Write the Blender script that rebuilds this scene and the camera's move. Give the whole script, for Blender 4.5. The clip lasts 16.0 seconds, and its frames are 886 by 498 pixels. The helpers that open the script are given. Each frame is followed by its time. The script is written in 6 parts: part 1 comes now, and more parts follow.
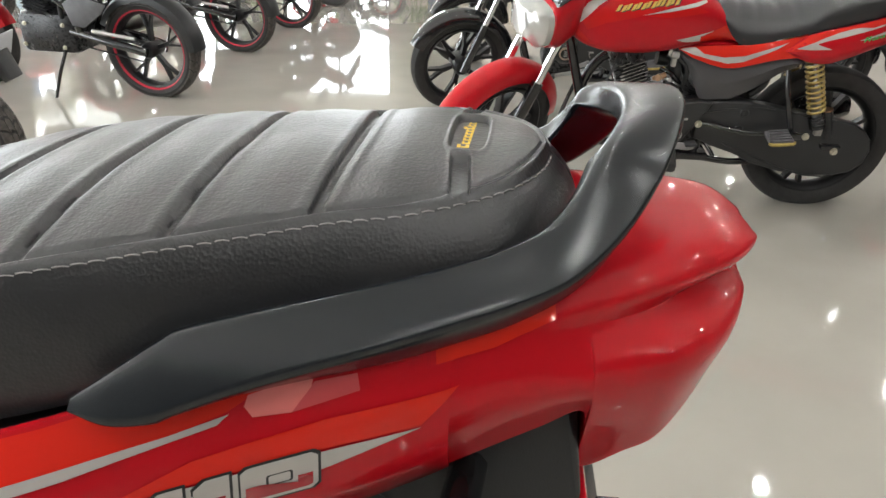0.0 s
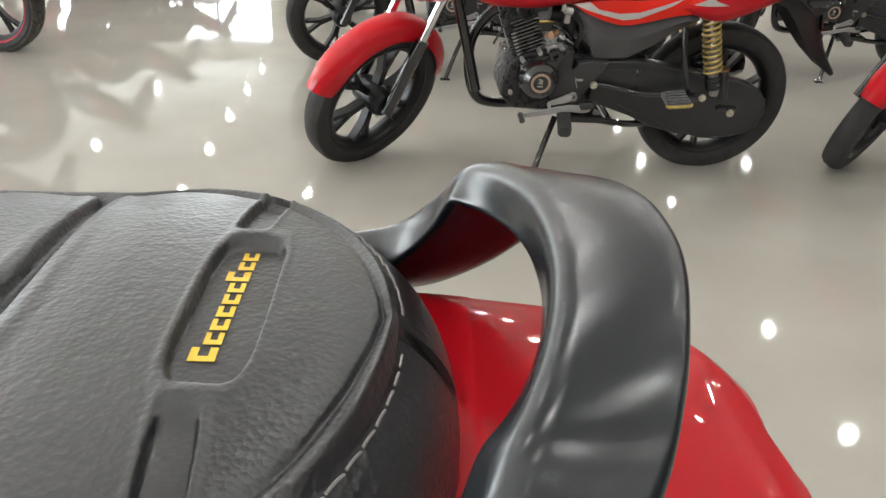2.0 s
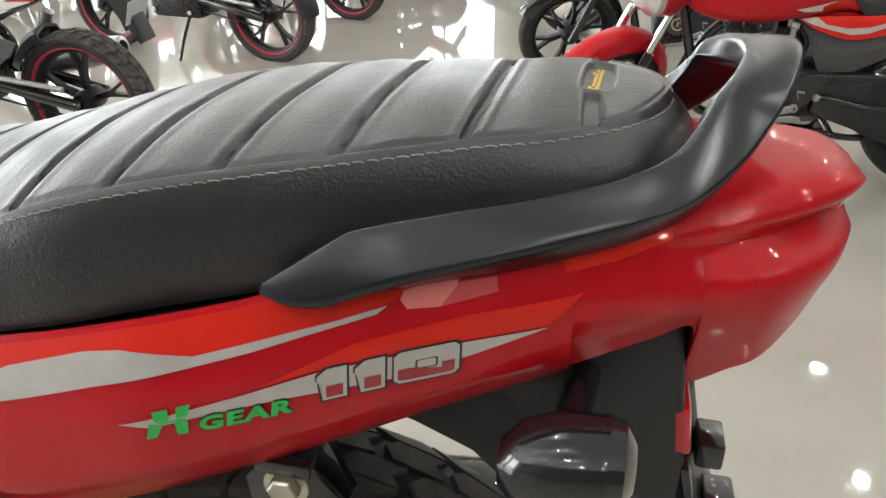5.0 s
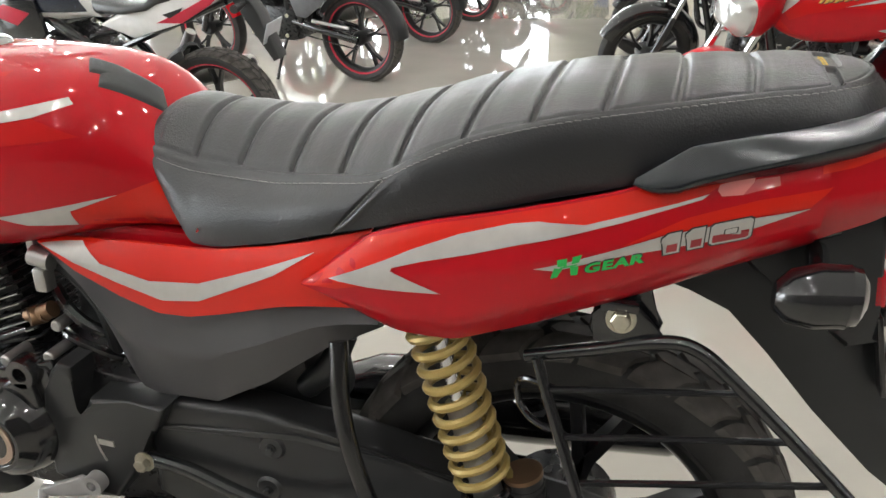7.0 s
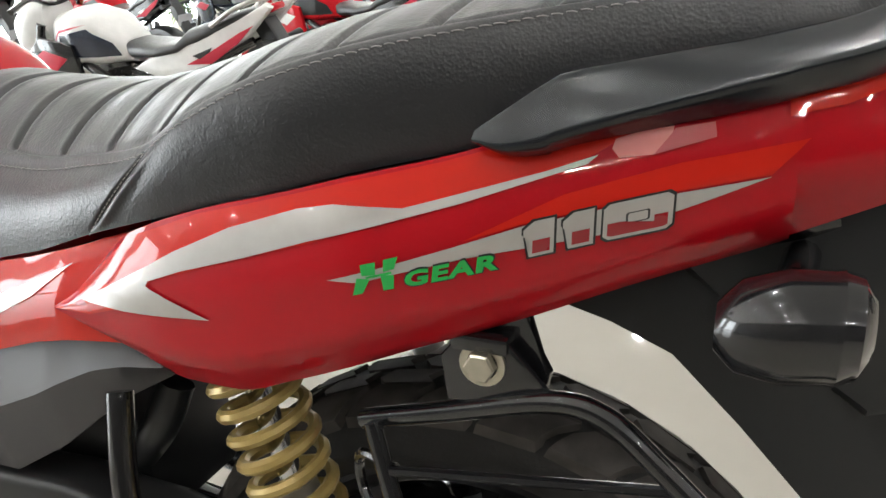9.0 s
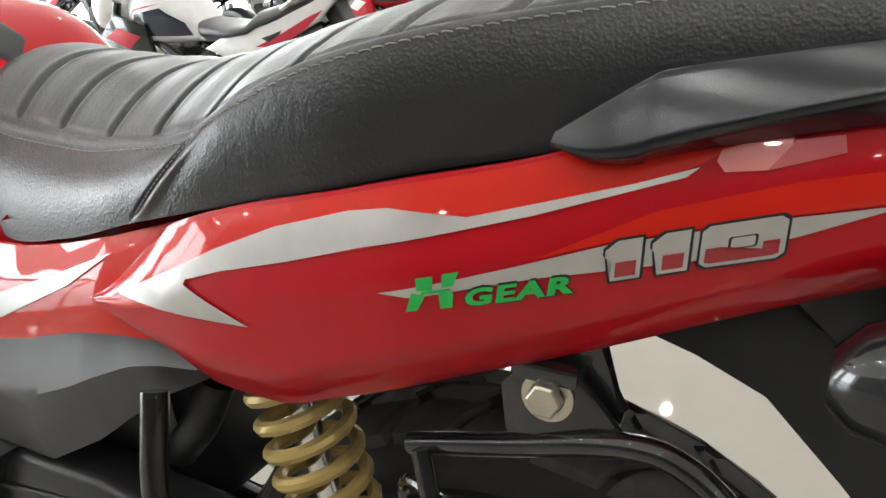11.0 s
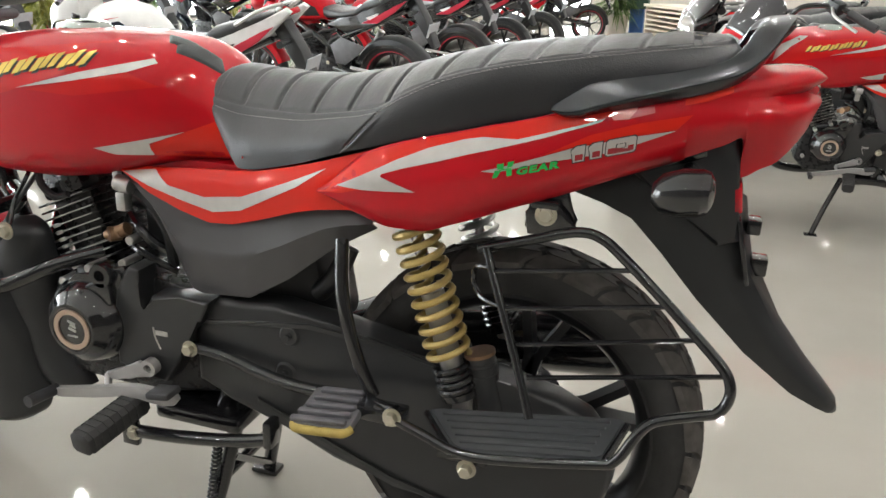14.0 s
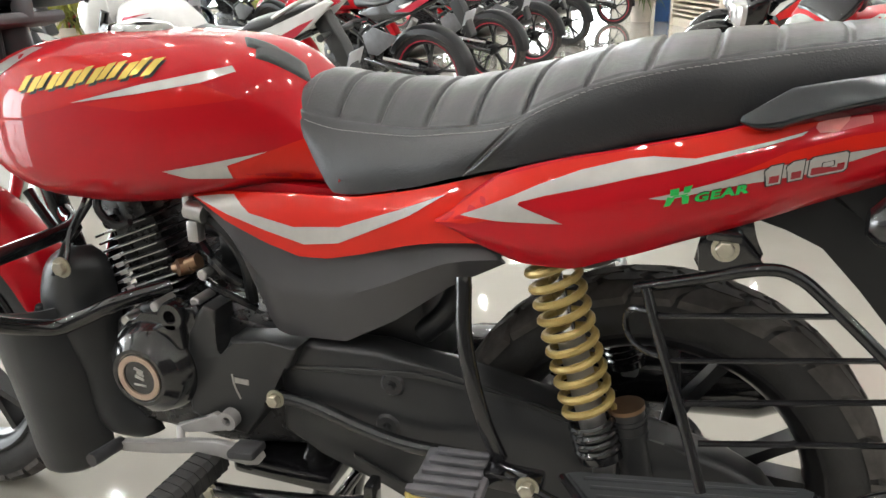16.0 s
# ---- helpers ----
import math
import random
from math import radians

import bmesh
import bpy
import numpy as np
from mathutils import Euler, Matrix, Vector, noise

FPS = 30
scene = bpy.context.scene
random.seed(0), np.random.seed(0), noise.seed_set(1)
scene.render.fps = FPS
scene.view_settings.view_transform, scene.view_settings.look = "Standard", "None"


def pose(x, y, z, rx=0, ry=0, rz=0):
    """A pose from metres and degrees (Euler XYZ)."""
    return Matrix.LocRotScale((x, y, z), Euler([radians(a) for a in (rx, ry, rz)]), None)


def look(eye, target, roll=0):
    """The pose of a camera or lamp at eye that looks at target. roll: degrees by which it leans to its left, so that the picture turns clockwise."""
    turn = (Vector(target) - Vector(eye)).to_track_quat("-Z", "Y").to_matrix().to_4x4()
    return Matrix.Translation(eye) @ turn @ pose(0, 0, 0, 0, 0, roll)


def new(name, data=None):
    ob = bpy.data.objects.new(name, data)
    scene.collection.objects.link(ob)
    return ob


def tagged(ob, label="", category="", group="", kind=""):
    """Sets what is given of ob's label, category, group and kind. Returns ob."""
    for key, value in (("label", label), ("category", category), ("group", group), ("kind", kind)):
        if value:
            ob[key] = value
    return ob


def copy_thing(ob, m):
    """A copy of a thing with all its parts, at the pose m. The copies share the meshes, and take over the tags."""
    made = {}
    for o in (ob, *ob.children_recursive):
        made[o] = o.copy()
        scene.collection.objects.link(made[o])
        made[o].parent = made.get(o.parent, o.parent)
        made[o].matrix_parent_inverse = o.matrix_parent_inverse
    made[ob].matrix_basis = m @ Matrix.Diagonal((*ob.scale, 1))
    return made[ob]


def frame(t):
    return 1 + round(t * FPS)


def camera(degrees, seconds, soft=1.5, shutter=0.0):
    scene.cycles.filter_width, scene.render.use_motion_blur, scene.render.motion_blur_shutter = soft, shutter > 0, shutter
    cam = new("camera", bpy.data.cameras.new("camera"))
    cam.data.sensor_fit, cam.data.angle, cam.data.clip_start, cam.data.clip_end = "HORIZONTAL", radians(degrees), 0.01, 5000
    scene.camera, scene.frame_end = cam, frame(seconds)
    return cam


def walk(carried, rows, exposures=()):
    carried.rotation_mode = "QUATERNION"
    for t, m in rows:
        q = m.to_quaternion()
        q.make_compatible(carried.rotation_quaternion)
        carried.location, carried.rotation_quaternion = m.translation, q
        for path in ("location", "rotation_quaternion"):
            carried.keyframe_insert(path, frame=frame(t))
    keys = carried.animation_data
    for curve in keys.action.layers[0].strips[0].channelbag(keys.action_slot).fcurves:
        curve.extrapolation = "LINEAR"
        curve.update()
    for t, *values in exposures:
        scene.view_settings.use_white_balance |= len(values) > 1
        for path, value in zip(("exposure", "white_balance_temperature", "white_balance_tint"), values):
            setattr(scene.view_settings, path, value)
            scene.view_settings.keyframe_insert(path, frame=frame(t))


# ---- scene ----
cam = camera(58.2, 16.0)
PATH = [
    (0, (0.276, -0.415, 1.038), (0.132, 1.419, 0.253), 2.0),
    (0.5, (0.281, -0.306, 1.037), (0.238, 1.517, 0.215), 1.7),
    (1, (0.277, -0.226, 1.026), (0.304, 1.58, 0.167), 1.6),
    (1.5, (0.293, -0.186, 1.031), (0.383, 1.603, 0.142), 2.9),
    (2, (0.296, -0.174, 1.033), (0.421, 1.611, 0.141), 3.8),
    (2.5, (0.289, -0.187, 1.016), (0.424, 1.582, 0.093), 3.5),
    (3, (0.278, -0.202, 1.005), (0.417, 1.54, 0.033), 3.5),
    (3.5, (0.268, -0.24, 1.009), (0.334, 1.503, 0.029), 1.9),
    (4, (0.274, -0.301, 1.02), (0.206, 1.453, 0.062), 1.8),
    (4.5, (0.276, -0.38, 1.025), (0.062, 1.388, 0.115), 2.2),
    (5, (0.265, -0.479, 1.036), (-0.109, 1.29, 0.182), 1.4),
    (5.2, (0.26, -0.501, 1.049), (-0.17, 1.248, 0.179), 1.0),
    (7.3, (0.11, -0.824, 1.056), (-0.383, 0.958, 0.294), 1.3),
    (7.5, (0.121, -0.829, 1.034), (-0.385, 0.974, 0.331), 1.7),
    (8, (0.164, -0.761, 1.008), (-0.42, 1.038, 0.357), 1.2),
    (8.5, (0.231, -0.616, 0.964), (-0.471, 1.137, 0.305), -0.9),
    (8.7, (0.24, -0.576, 0.944), (-0.465, 1.175, 0.283), -1.3),
    (10.8, (0.235, -0.437, 0.894), (-0.617, 1.241, 0.215), 0.2),
    (11, (0.216, -0.484, 0.919), (-0.629, 1.195, 0.237), 0.3),
    (11.5, (0.156, -0.631, 0.959), (-0.593, 1.096, 0.283), 1.7),
    (12, (0.117, -0.777, 0.983), (-0.51, 1.008, 0.334), 2.8),
    (12.5, (0.12, -0.86, 0.998), (-0.465, 0.942, 0.355), 3.2),
    (13, (0.168, -0.926, 1.006), (-0.405, 0.876, 0.355), 3.0),
    (13.5, (0.232, -1.007, 1.0), (-0.347, 0.793, 0.348), 2.8),
    (14, (0.277, -1.079, 0.992), (-0.306, 0.717, 0.334), 2.1),
    (14.5, (0.286, -1.113, 0.99), (-0.297, 0.685, 0.337), 1.7),
    (15, (0.252, -1.1, 0.989), (-0.343, 0.691, 0.328), 1.3),
    (15.5, (0.169, -1.019, 0.98), (-0.46, 0.758, 0.311), 0.9),
    (16, (0.087, -0.951, 0.988), (-0.534, 0.82, 0.297), 0.5),
]
LEVEL = Matrix.Translation((0, 0, -0.0469)) @ pose(0, 0, 0, 0, 0.94, 0)          # the motorcycle on its stand: nose a little down
walk(cam, [(t, LEVEL @ look(eye, target, roll)) for t, eye, target, roll in PATH], [(0.0, 0.05), (5.2, 0.05), (7.3, 0.06), (12.5, 0.05), (16.0, 0.18)])

# ---------------------------------------------------------------- world and light
world = bpy.data.worlds.new("daylight")
scene.world = world
world.use_nodes = True
wn = world.node_tree.nodes
sky = wn.new("ShaderNodeTexSky")
sky.sky_type = 'NISHITA'
sky.sun_disc = False
sky.sun_elevation, sky.sun_rotation = radians(50), radians(150)
world.node_tree.links.new(sky.outputs[0], wn["Background"].inputs[0])
wn["Background"].inputs[1].default_value = 0.12
scene.view_settings.exposure = 0.0


# ---------------------------------------------------------------- materials
def mat(name, col, rough=0.5, metal=0.0, coat=0.0, var=0.06, scale=20.0, bump=0.0, bscale=200.0, rvar=0.05, spec=0.5, dirt=0.0):
    m = bpy.data.materials.new(name)
    m.use_nodes = True
    nt = m.node_tree
    b = nt.nodes["Principled BSDF"]
    tc = nt.nodes.new("ShaderNodeTexCoord")
    nz = nt.nodes.new("ShaderNodeTexNoise")
    nz.inputs["Scale"].default_value, nz.inputs["Detail"].default_value = scale, 6
    nt.links.new(tc.outputs["Object"], nz.inputs["Vector"])
    ramp = nt.nodes.new("ShaderNodeValToRGB")
    c = Vector(col)
    ramp.color_ramp.elements[0].position, ramp.color_ramp.elements[1].position = 0.3, 0.7
    ramp.color_ramp.elements[0].color = (*(c * (1 - var)), 1)
    ramp.color_ramp.elements[1].color = (*[min(1, v * (1 + var) + dirt) for v in c], 1)
    nt.links.new(nz.outputs["Fac"], ramp.inputs["Fac"])
    nt.links.new(ramp.outputs[0], b.inputs["Base Color"])
    mr = nt.nodes.new("ShaderNodeMapRange")
    mr.inputs["To Min"].default_value, mr.inputs["To Max"].default_value = max(0.0, rough - rvar), min(1.0, rough + rvar)
    n2 = nt.nodes.new("ShaderNodeTexNoise")
    n2.inputs["Scale"].default_value = scale * 3.3
    nt.links.new(tc.outputs["Object"], n2.inputs["Vector"])
    nt.links.new(n2.outputs["Fac"], mr.inputs["Value"])
    nt.links.new(mr.outputs[0], b.inputs["Roughness"])
    b.inputs["Metallic"].default_value = metal
    b.inputs["Coat Weight"].default_value = coat
    b.inputs["Coat Roughness"].default_value = 0.03
    b.inputs["Specular IOR Level"].default_value = spec
    if bump:
        vo = nt.nodes.new("ShaderNodeTexNoise")
        vo.inputs["Scale"].default_value, vo.inputs["Detail"].default_value = bscale, 4
        nt.links.new(tc.outputs["Object"], vo.inputs["Vector"])
        bp = nt.nodes.new("ShaderNodeBump")
        bp.inputs["Strength"].default_value, bp.inputs["Distance"].default_value = bump, 0.002
        nt.links.new(vo.outputs["Fac"], bp.inputs["Height"])
        nt.links.new(bp.outputs[0], b.inputs["Normal"])
    return m


def glow(name, col, strength):
    m = bpy.data.materials.new(name)
    m.use_nodes = True
    nt = m.node_tree
    nt.nodes.remove(nt.nodes["Principled BSDF"])
    e = nt.nodes.new("ShaderNodeEmission")
    e.inputs[0].default_value, e.inputs[1].default_value = (*col, 1), strength
    nt.links.new(e.outputs[0], nt.nodes["Material Output"].inputs[0])
    return m


def leather(name):
    m = mat(name, (0.012, 0.0125, 0.014), 0.33, spec=0.8, var=0.12, scale=14, rvar=0.06)
    nt = m.node_tree
    b = nt.nodes["Principled BSDF"]
    tc = nt.nodes["Texture Coordinate"]
    vo = nt.nodes.new("ShaderNodeTexVoronoi")
    vo.inputs["Scale"].default_value = 560
    nz = nt.nodes.new("ShaderNodeTexNoise")
    nz.inputs["Scale"].default_value, nz.inputs["Detail"].default_value = 320, 4
    wr = nt.nodes.new("ShaderNodeTexNoise")
    wr.inputs["Scale"].default_value, wr.inputs["Detail"].default_value, wr.inputs["Distortion"].default_value = 45, 4, 1.2
    for n in (vo, nz, wr):
        nt.links.new(tc.outputs["Object"], n.inputs["Vector"])
    a1 = nt.nodes.new("ShaderNodeMath")
    a1.operation = 'MULTIPLY_ADD'
    a1.inputs[1].default_value = 0.55
    nt.links.new(vo.outputs["Distance"], a1.inputs[0])
    nt.links.new(nz.outputs["Fac"], a1.inputs[2])
    a2 = nt.nodes.new("ShaderNodeMath")
    a2.operation = 'MULTIPLY_ADD'
    a2.inputs[1].default_value = 1.1
    nt.links.new(wr.outputs["Fac"], a2.inputs[0])
    nt.links.new(a1.outputs[0], a2.inputs[2])
    bp = nt.nodes.new("ShaderNodeBump")
    bp.inputs["Strength"].default_value, bp.inputs["Distance"].default_value = 0.42, 0.0008
    nt.links.new(a2.outputs[0], bp.inputs["Height"])
    nt.links.new(bp.outputs[0], b.inputs["Normal"])
    return m


M = dict(
    red=mat("red_paint", (0.46, 0.003, 0.010), 0.45, metal=0.0, coat=0.7, var=0.05, scale=8, rvar=0.03, spec=0.1),
    orange=mat("orange_red_paint", (0.62, 0.017, 0.007), 0.45, metal=0.0, coat=0.7, var=0.04, scale=8, rvar=0.03, spec=0.1),
    warm_red=mat("warm_red_paint", (0.54, 0.008, 0.008), 0.45, metal=0.0, coat=0.7, var=0.05, scale=8, rvar=0.03, spec=0.1),
    silver=mat("silver_decal", (0.50, 0.48, 0.45), 0.33, metal=0.35, coat=0.6, var=0.06, scale=60),
    dark_red=mat("dark_red_decal", (0.30, 0.006, 0.012), 0.28, coat=1.0, var=0.05),
    pink=mat("pale_red_sticker", (0.70, 0.18, 0.16), 0.3, coat=0.6),
    rose=mat("rose_sticker", (0.52, 0.06, 0.065), 0.3, coat=0.6),
    green=mat("green_decal", (0.01, 0.42, 0.07), 0.35, coat=0.5),
    gold=mat("gold_letters", (0.62, 0.43, 0.10), 0.3, metal=0.6),
    yellow=mat("yellow_print", (0.75, 0.50, 0.04), 0.5),
    leather=leather("black_leatherette"),
    thread=mat("grey_thread", (0.30, 0.29, 0.28), 0.8, var=0.2, scale=300),
    pad=mat("tank_pad_rubber", (0.014, 0.016, 0.016), 0.5, bump=0.2, bscale=900),
    rail=mat("satin_black_metal", (0.006, 0.009, 0.012), 0.25, metal=0.0, var=0.04, scale=12, spec=0.7, rvar=0.01),
    grey=mat("grey_plastic", (0.070, 0.067, 0.069), 0.34, var=0.07, scale=9, bump=0.08, bscale=1400),
    plastic=mat("black_plastic", (0.016, 0.017, 0.018), 0.36, var=0.15, scale=10, bump=0.1, bscale=900),
    case=mat("semi_gloss_black_case", (0.025, 0.0255, 0.026), 0.30, var=0.12, scale=9, bump=0.03, bscale=700, rvar=0.04),
    dullgrey=mat("dull_grey_casting", (0.12, 0.12, 0.125), 0.5, metal=0.4, var=0.15),
    black=mat("gloss_black_paint", (0.009, 0.009, 0.010), 0.18, var=0.1, scale=10, coat=0.8),
    engine=mat("black_engine_casting", (0.020, 0.020, 0.021), 0.28, metal=0.2, var=0.25, scale=18, bump=0.25, bscale=500),
    alu=mat("cast_aluminium", (0.50, 0.49, 0.47), 0.38, metal=0.9, var=0.15, scale=30, bump=0.15, bscale=600),
    chrome=mat("chrome", (0.75, 0.75, 0.75), 0.08, metal=1.0, var=0.03),
    steel=mat("zinc_bolt", (0.55, 0.52, 0.42), 0.3, metal=0.9, var=0.15, scale=80),
    spring=mat("gold_spring_paint", (0.46, 0.34, 0.12), 0.33, metal=0.3, var=0.12, scale=40),
    brass=mat("bronze_ring", (0.55, 0.42, 0.33), 0.3, metal=0.8),
    tyre=mat("tyre_rubber", (0.026, 0.025, 0.024), 0.72, var=0.25, scale=25, bump=0.3, bscale=300),
    tread=mat("tread_rubber", (0.070, 0.063, 0.056), 0.8, var=0.3, scale=40, dirt=0.01),
    rim=mat("black_alloy", (0.012, 0.012, 0.013), 0.3, metal=0.3, var=0.1),
    redrim=mat("red_rim_tape", (0.55, 0.02, 0.05), 0.4),
    rubber=mat("grey_rubber", (0.034, 0.034, 0.036), 0.45, var=0.2, scale=50, bump=0.2, bscale=500),
    yrubber=mat("yellow_rubber_edge", (0.34, 0.25, 0.06), 0.6, var=0.2, scale=60),
    wornrubber=mat("worn_grey_rubber", (0.095, 0.092, 0.098), 0.5, var=0.25, scale=40, bump=0.2, bscale=500),
    board=mat("satin_grey_board", (0.060, 0.063, 0.066), 0.32, var=0.10, scale=9, rvar=0.03),
    lens=mat("smoked_lens", (0.016, 0.016, 0.018), 0.10, coat=1.0),
    clear=mat("clear_lens", (0.62, 0.62, 0.60), 0.1, metal=0.6, coat=1.0),
    redlens=mat("red_reflector", (0.5, 0.01, 0.02), 0.15, coat=1.0),
    white=mat("white_paint", (0.75, 0.75, 0.73), 0.3, coat=0.8),
    dkblue=mat("navy_plastic", (0.012, 0.02, 0.04), 0.25, coat=0.8),
    plate=mat("blank_plate", (0.45, 0.47, 0.50), 0.4),
    lever=mat("satin_grey_lever", (0.34, 0.33, 0.32), 0.42, metal=0.3, var=0.08, scale=30),
    copper=mat("copper_fitting", (0.28, 0.17, 0.10), 0.35, metal=0.8),
)


# ---------------------------------------------------------------- mesh helpers
def part(name, bm, material, parent=None, label="", sharp=38):
    bmesh.ops.recalc_face_normals(bm, faces=bm.faces)
    me = bpy.data.meshes.new(name)
    bm.to_mesh(me)
    bm.free()
    for p in me.polygons:
        p.use_smooth = True
    me.set_sharp_from_angle(angle=radians(sharp))
    me.materials.append(material)
    ob = new(name, me)
    if parent:
        ob.parent = parent
    if label:
        tagged(ob, label)
    return ob


def interp(pts, x):
    """Smooth (monotone) curve through a few (x, value) pairs."""
    xs = [p[0] for p in pts]
    if x <= xs[0]:
        return pts[0][1]
    if x >= xs[-1]:
        return pts[-1][1]
    i = max(k for k in range(len(xs) - 1) if xs[k] <= x)
    h = xs[i + 1] - xs[i]
    d = [(pts[k + 1][1] - pts[k][1]) / (pts[k + 1][0] - pts[k][0]) for k in range(len(xs) - 1)]

    def slope(k):
        if k == 0 or k == len(xs) - 1:
            return d[0] if k == 0 else d[-1]
        return 0.0 if d[k - 1] * d[k] <= 0 else 2 * d[k - 1] * d[k] / (d[k - 1] + d[k])
    t = (x - xs[i]) / h
    return ((2 * t ** 3 - 3 * t * t + 1) * pts[i][1] + (t ** 3 - 2 * t * t + t) * h * slope(i)
            + (3 * t * t - 2 * t ** 3) * pts[i + 1][1] + (t ** 3 - t * t) * h * slope(i + 1))


def lin(pts, x):
    return float(np.interp(x, [p[0] for p in pts], [p[1] for p in pts]))


def loft(bm, rings, caps=True):
    rows = [[bm.verts.new(p) for p in ring] for ring in rings]
    n = len(rows[0])
    for a, b in zip(rows, rows[1:]):
        for i in range(n):
            bm.faces.new((a[i], a[(i + 1) % n], b[(i + 1) % n], b[i]))
    if caps:
        bm.faces.new(rows[0][::-1])
        bm.faces.new(rows[-1])
    return rows


def smooth_path(pts, steps=5, closed=False):
    P = [Vector(p) for p in pts]
    out = []
    n = len(P)
    for i in range(n if closed else n - 1):
        p0 = P[(i - 1) % n] if closed or i else P[0] * 2 - P[1]
        p1, p2 = P[i], P[(i + 1) % n]
        p3 = P[(i + 2) % n] if closed or i + 2 < n else p2 * 2 - p1
        for k in range(steps):
            t = k / steps
            out.append(0.5 * ((2 * p1) + (p2 - p0) * t + (2 * p0 - 5 * p1 + 4 * p2 - p3) * t * t + (3 * p1 - p0 - 3 * p2 + p3) * t ** 3))
    if not closed:
        out.append(P[-1])
    return out


def tube(bm, pts, r, n=10, steps=5, closed=False):
    path = smooth_path(pts, steps, closed) if steps else [Vector(p) for p in pts]
    rings = []
    up = None
    m = len(path)
    for i, p in enumerate(path):
        a = path[i - 1] if i or closed else p
        b = path[(i + 1) % m] if i + 1 < m or closed else p
        t = (b - a).normalized()
        if up is None:
            up = Vector((0, 0, 1)) if abs(t.z) < 0.9 else Vector((1, 0, 0))
        u = (up - t * up.dot(t)).normalized()
        v = t.cross(u)
        up = u
        rr = r(i / (m - 1)) if callable(r) else r
        rings.append([p + rr * (u * math.cos(2 * math.pi * k / n) + v * math.sin(2 * math.pi * k / n)) for k in range(n)])
    if closed:
        rings.append(rings[0])
        rows = [[bm.verts.new(q) for q in ring] for ring in rings[:-1]]
        rows.append(rows[0])
        for a, b in zip(rows, rows[1:]):
            for i in range(n):
                bm.faces.new((a[i], a[(i + 1) % n], b[(i + 1) % n], b[i]))
    else:
        loft(bm, rings)


def plate(bm, outline, y0, y1, bev=0.003, seg=2):
    """A prism over an outline in x and z, between two y, with rounded edges."""
    a = [bm.verts.new((x, y0, z)) for x, z in outline]
    b = [bm.verts.new((x, y1, z)) for x, z in outline]
    n = len(a)
    fs = [bm.faces.new(a), bm.faces.new(b[::-1])]
    for i in range(n):
        fs.append(bm.faces.new((a[i], b[i], b[(i + 1) % n], a[(i + 1) % n])))
    if bev:
        es = list({e for f in fs[:2] for e in f.edges})
        bmesh.ops.bevel(bm, geom=es, offset=bev, segments=seg, affect='EDGES', profile=0.5)


def lathe(bm, profile, c, axis='y', n=32, closed=False):
    """Turn (radius, height) pairs round an axis through c."""
    rings = []
    for k in range(n):
        a = 2 * math.pi * k / n
        ring = []
        for r, h in profile:
            u, v = r * math.cos(a), r * math.sin(a)
            d = {'y': (u, h, v), 'z': (u, v, h), 'x': (h, u, v)}[axis]
            ring.append(bm.verts.new(Vector(c) + Vector(d)))
        rings.append(ring)
    m = len(profile)
    for k in range(n):
        a, b = rings[k], rings[(k + 1) % n]
        for i in range(m if closed else m - 1):
            try:
                bm.faces.new((a[i], a[(i + 1) % m], b[(i + 1) % m], b[i]))
            except ValueError:
                pass
    bmesh.ops.remove_doubles(bm, verts=bm.verts, dist=1e-6)


def box(bm, c, s, bev=0.002, m=None, seg=2):
    r = bmesh.ops.create_cube(bm, size=1.0, matrix=Matrix.Translation(c) @ (m or Matrix()) @ Matrix.Diagonal((*s, 1)))
    if bev:
        es = list({e for v in r['verts'] for e in v.link_edges})
        bmesh.ops.bevel(bm, geom=es, offset=bev, segments=seg, affect='EDGES', profile=0.5)


def rot(rx=0, ry=0, rz=0):
    return pose(0, 0, 0, rx, ry, rz)


def superring(x, w, zb, zt, n=36, e=0.72, low=0.42):
    zm = zb + low * (zt - zb)
    out = []
    for k in range(n):
        a = 2 * math.pi * k / n
        c, s = math.cos(a), math.sin(a)
        y = w * math.copysign(abs(c) ** e, c)
        z = zm + (zt - zm if s > 0 else zm - zb) * math.copysign(abs(s) ** e, s)
        out.append((x, y, z))
    return out


def skin(bm, x0, x1, top, bot, yf, nx=50, nz=10, th=0.004, side=-1, curve=interp):
    """A shell between two edge curves; yf(x, v) is its distance from the middle plane."""
    grid = []
    for i in range(nx + 1):
        x = x0 + (x1 - x0) * i / nx
        zt, zb = curve(top, x), curve(bot, x)
        grid.append([(x, side * yf(x, k / nz), zb + (zt - zb) * k / nz) for k in range(nz + 1)])
    outer = [[bm.verts.new(p) for p in row] for row in grid]
    inner = [[bm.verts.new((p[0], p[1] - side * th, p[2])) for p in row] for row in grid]
    for g, flip in ((outer, 1), (inner, -1)):
        for a, b in zip(g, g[1:]):
            for k in range(nz):
                bm.faces.new((a[k], b[k], b[k + 1], a[k + 1])[::flip])
    for i in range(nx):
        for k in (0, nz):
            bm.faces.new((outer[i][k], outer[i + 1][k], inner[i + 1][k], inner[i][k]))
    for i in (0, nx):
        for k in range(nz):
            bm.faces.new((outer[i][k], outer[i][k + 1], inner[i][k + 1], inner[i][k]))


from mathutils.bvhtree import BVHTree


def bvh(*obs):
    vs, fs = [], []
    for ob in obs:
        k = len(vs)
        vs += [v.co.copy() for v in ob.data.vertices]
        fs += [[i + k for i in p.vertices] for p in ob.data.polygons]
    return BVHTree.FromPolygons(vs, fs)


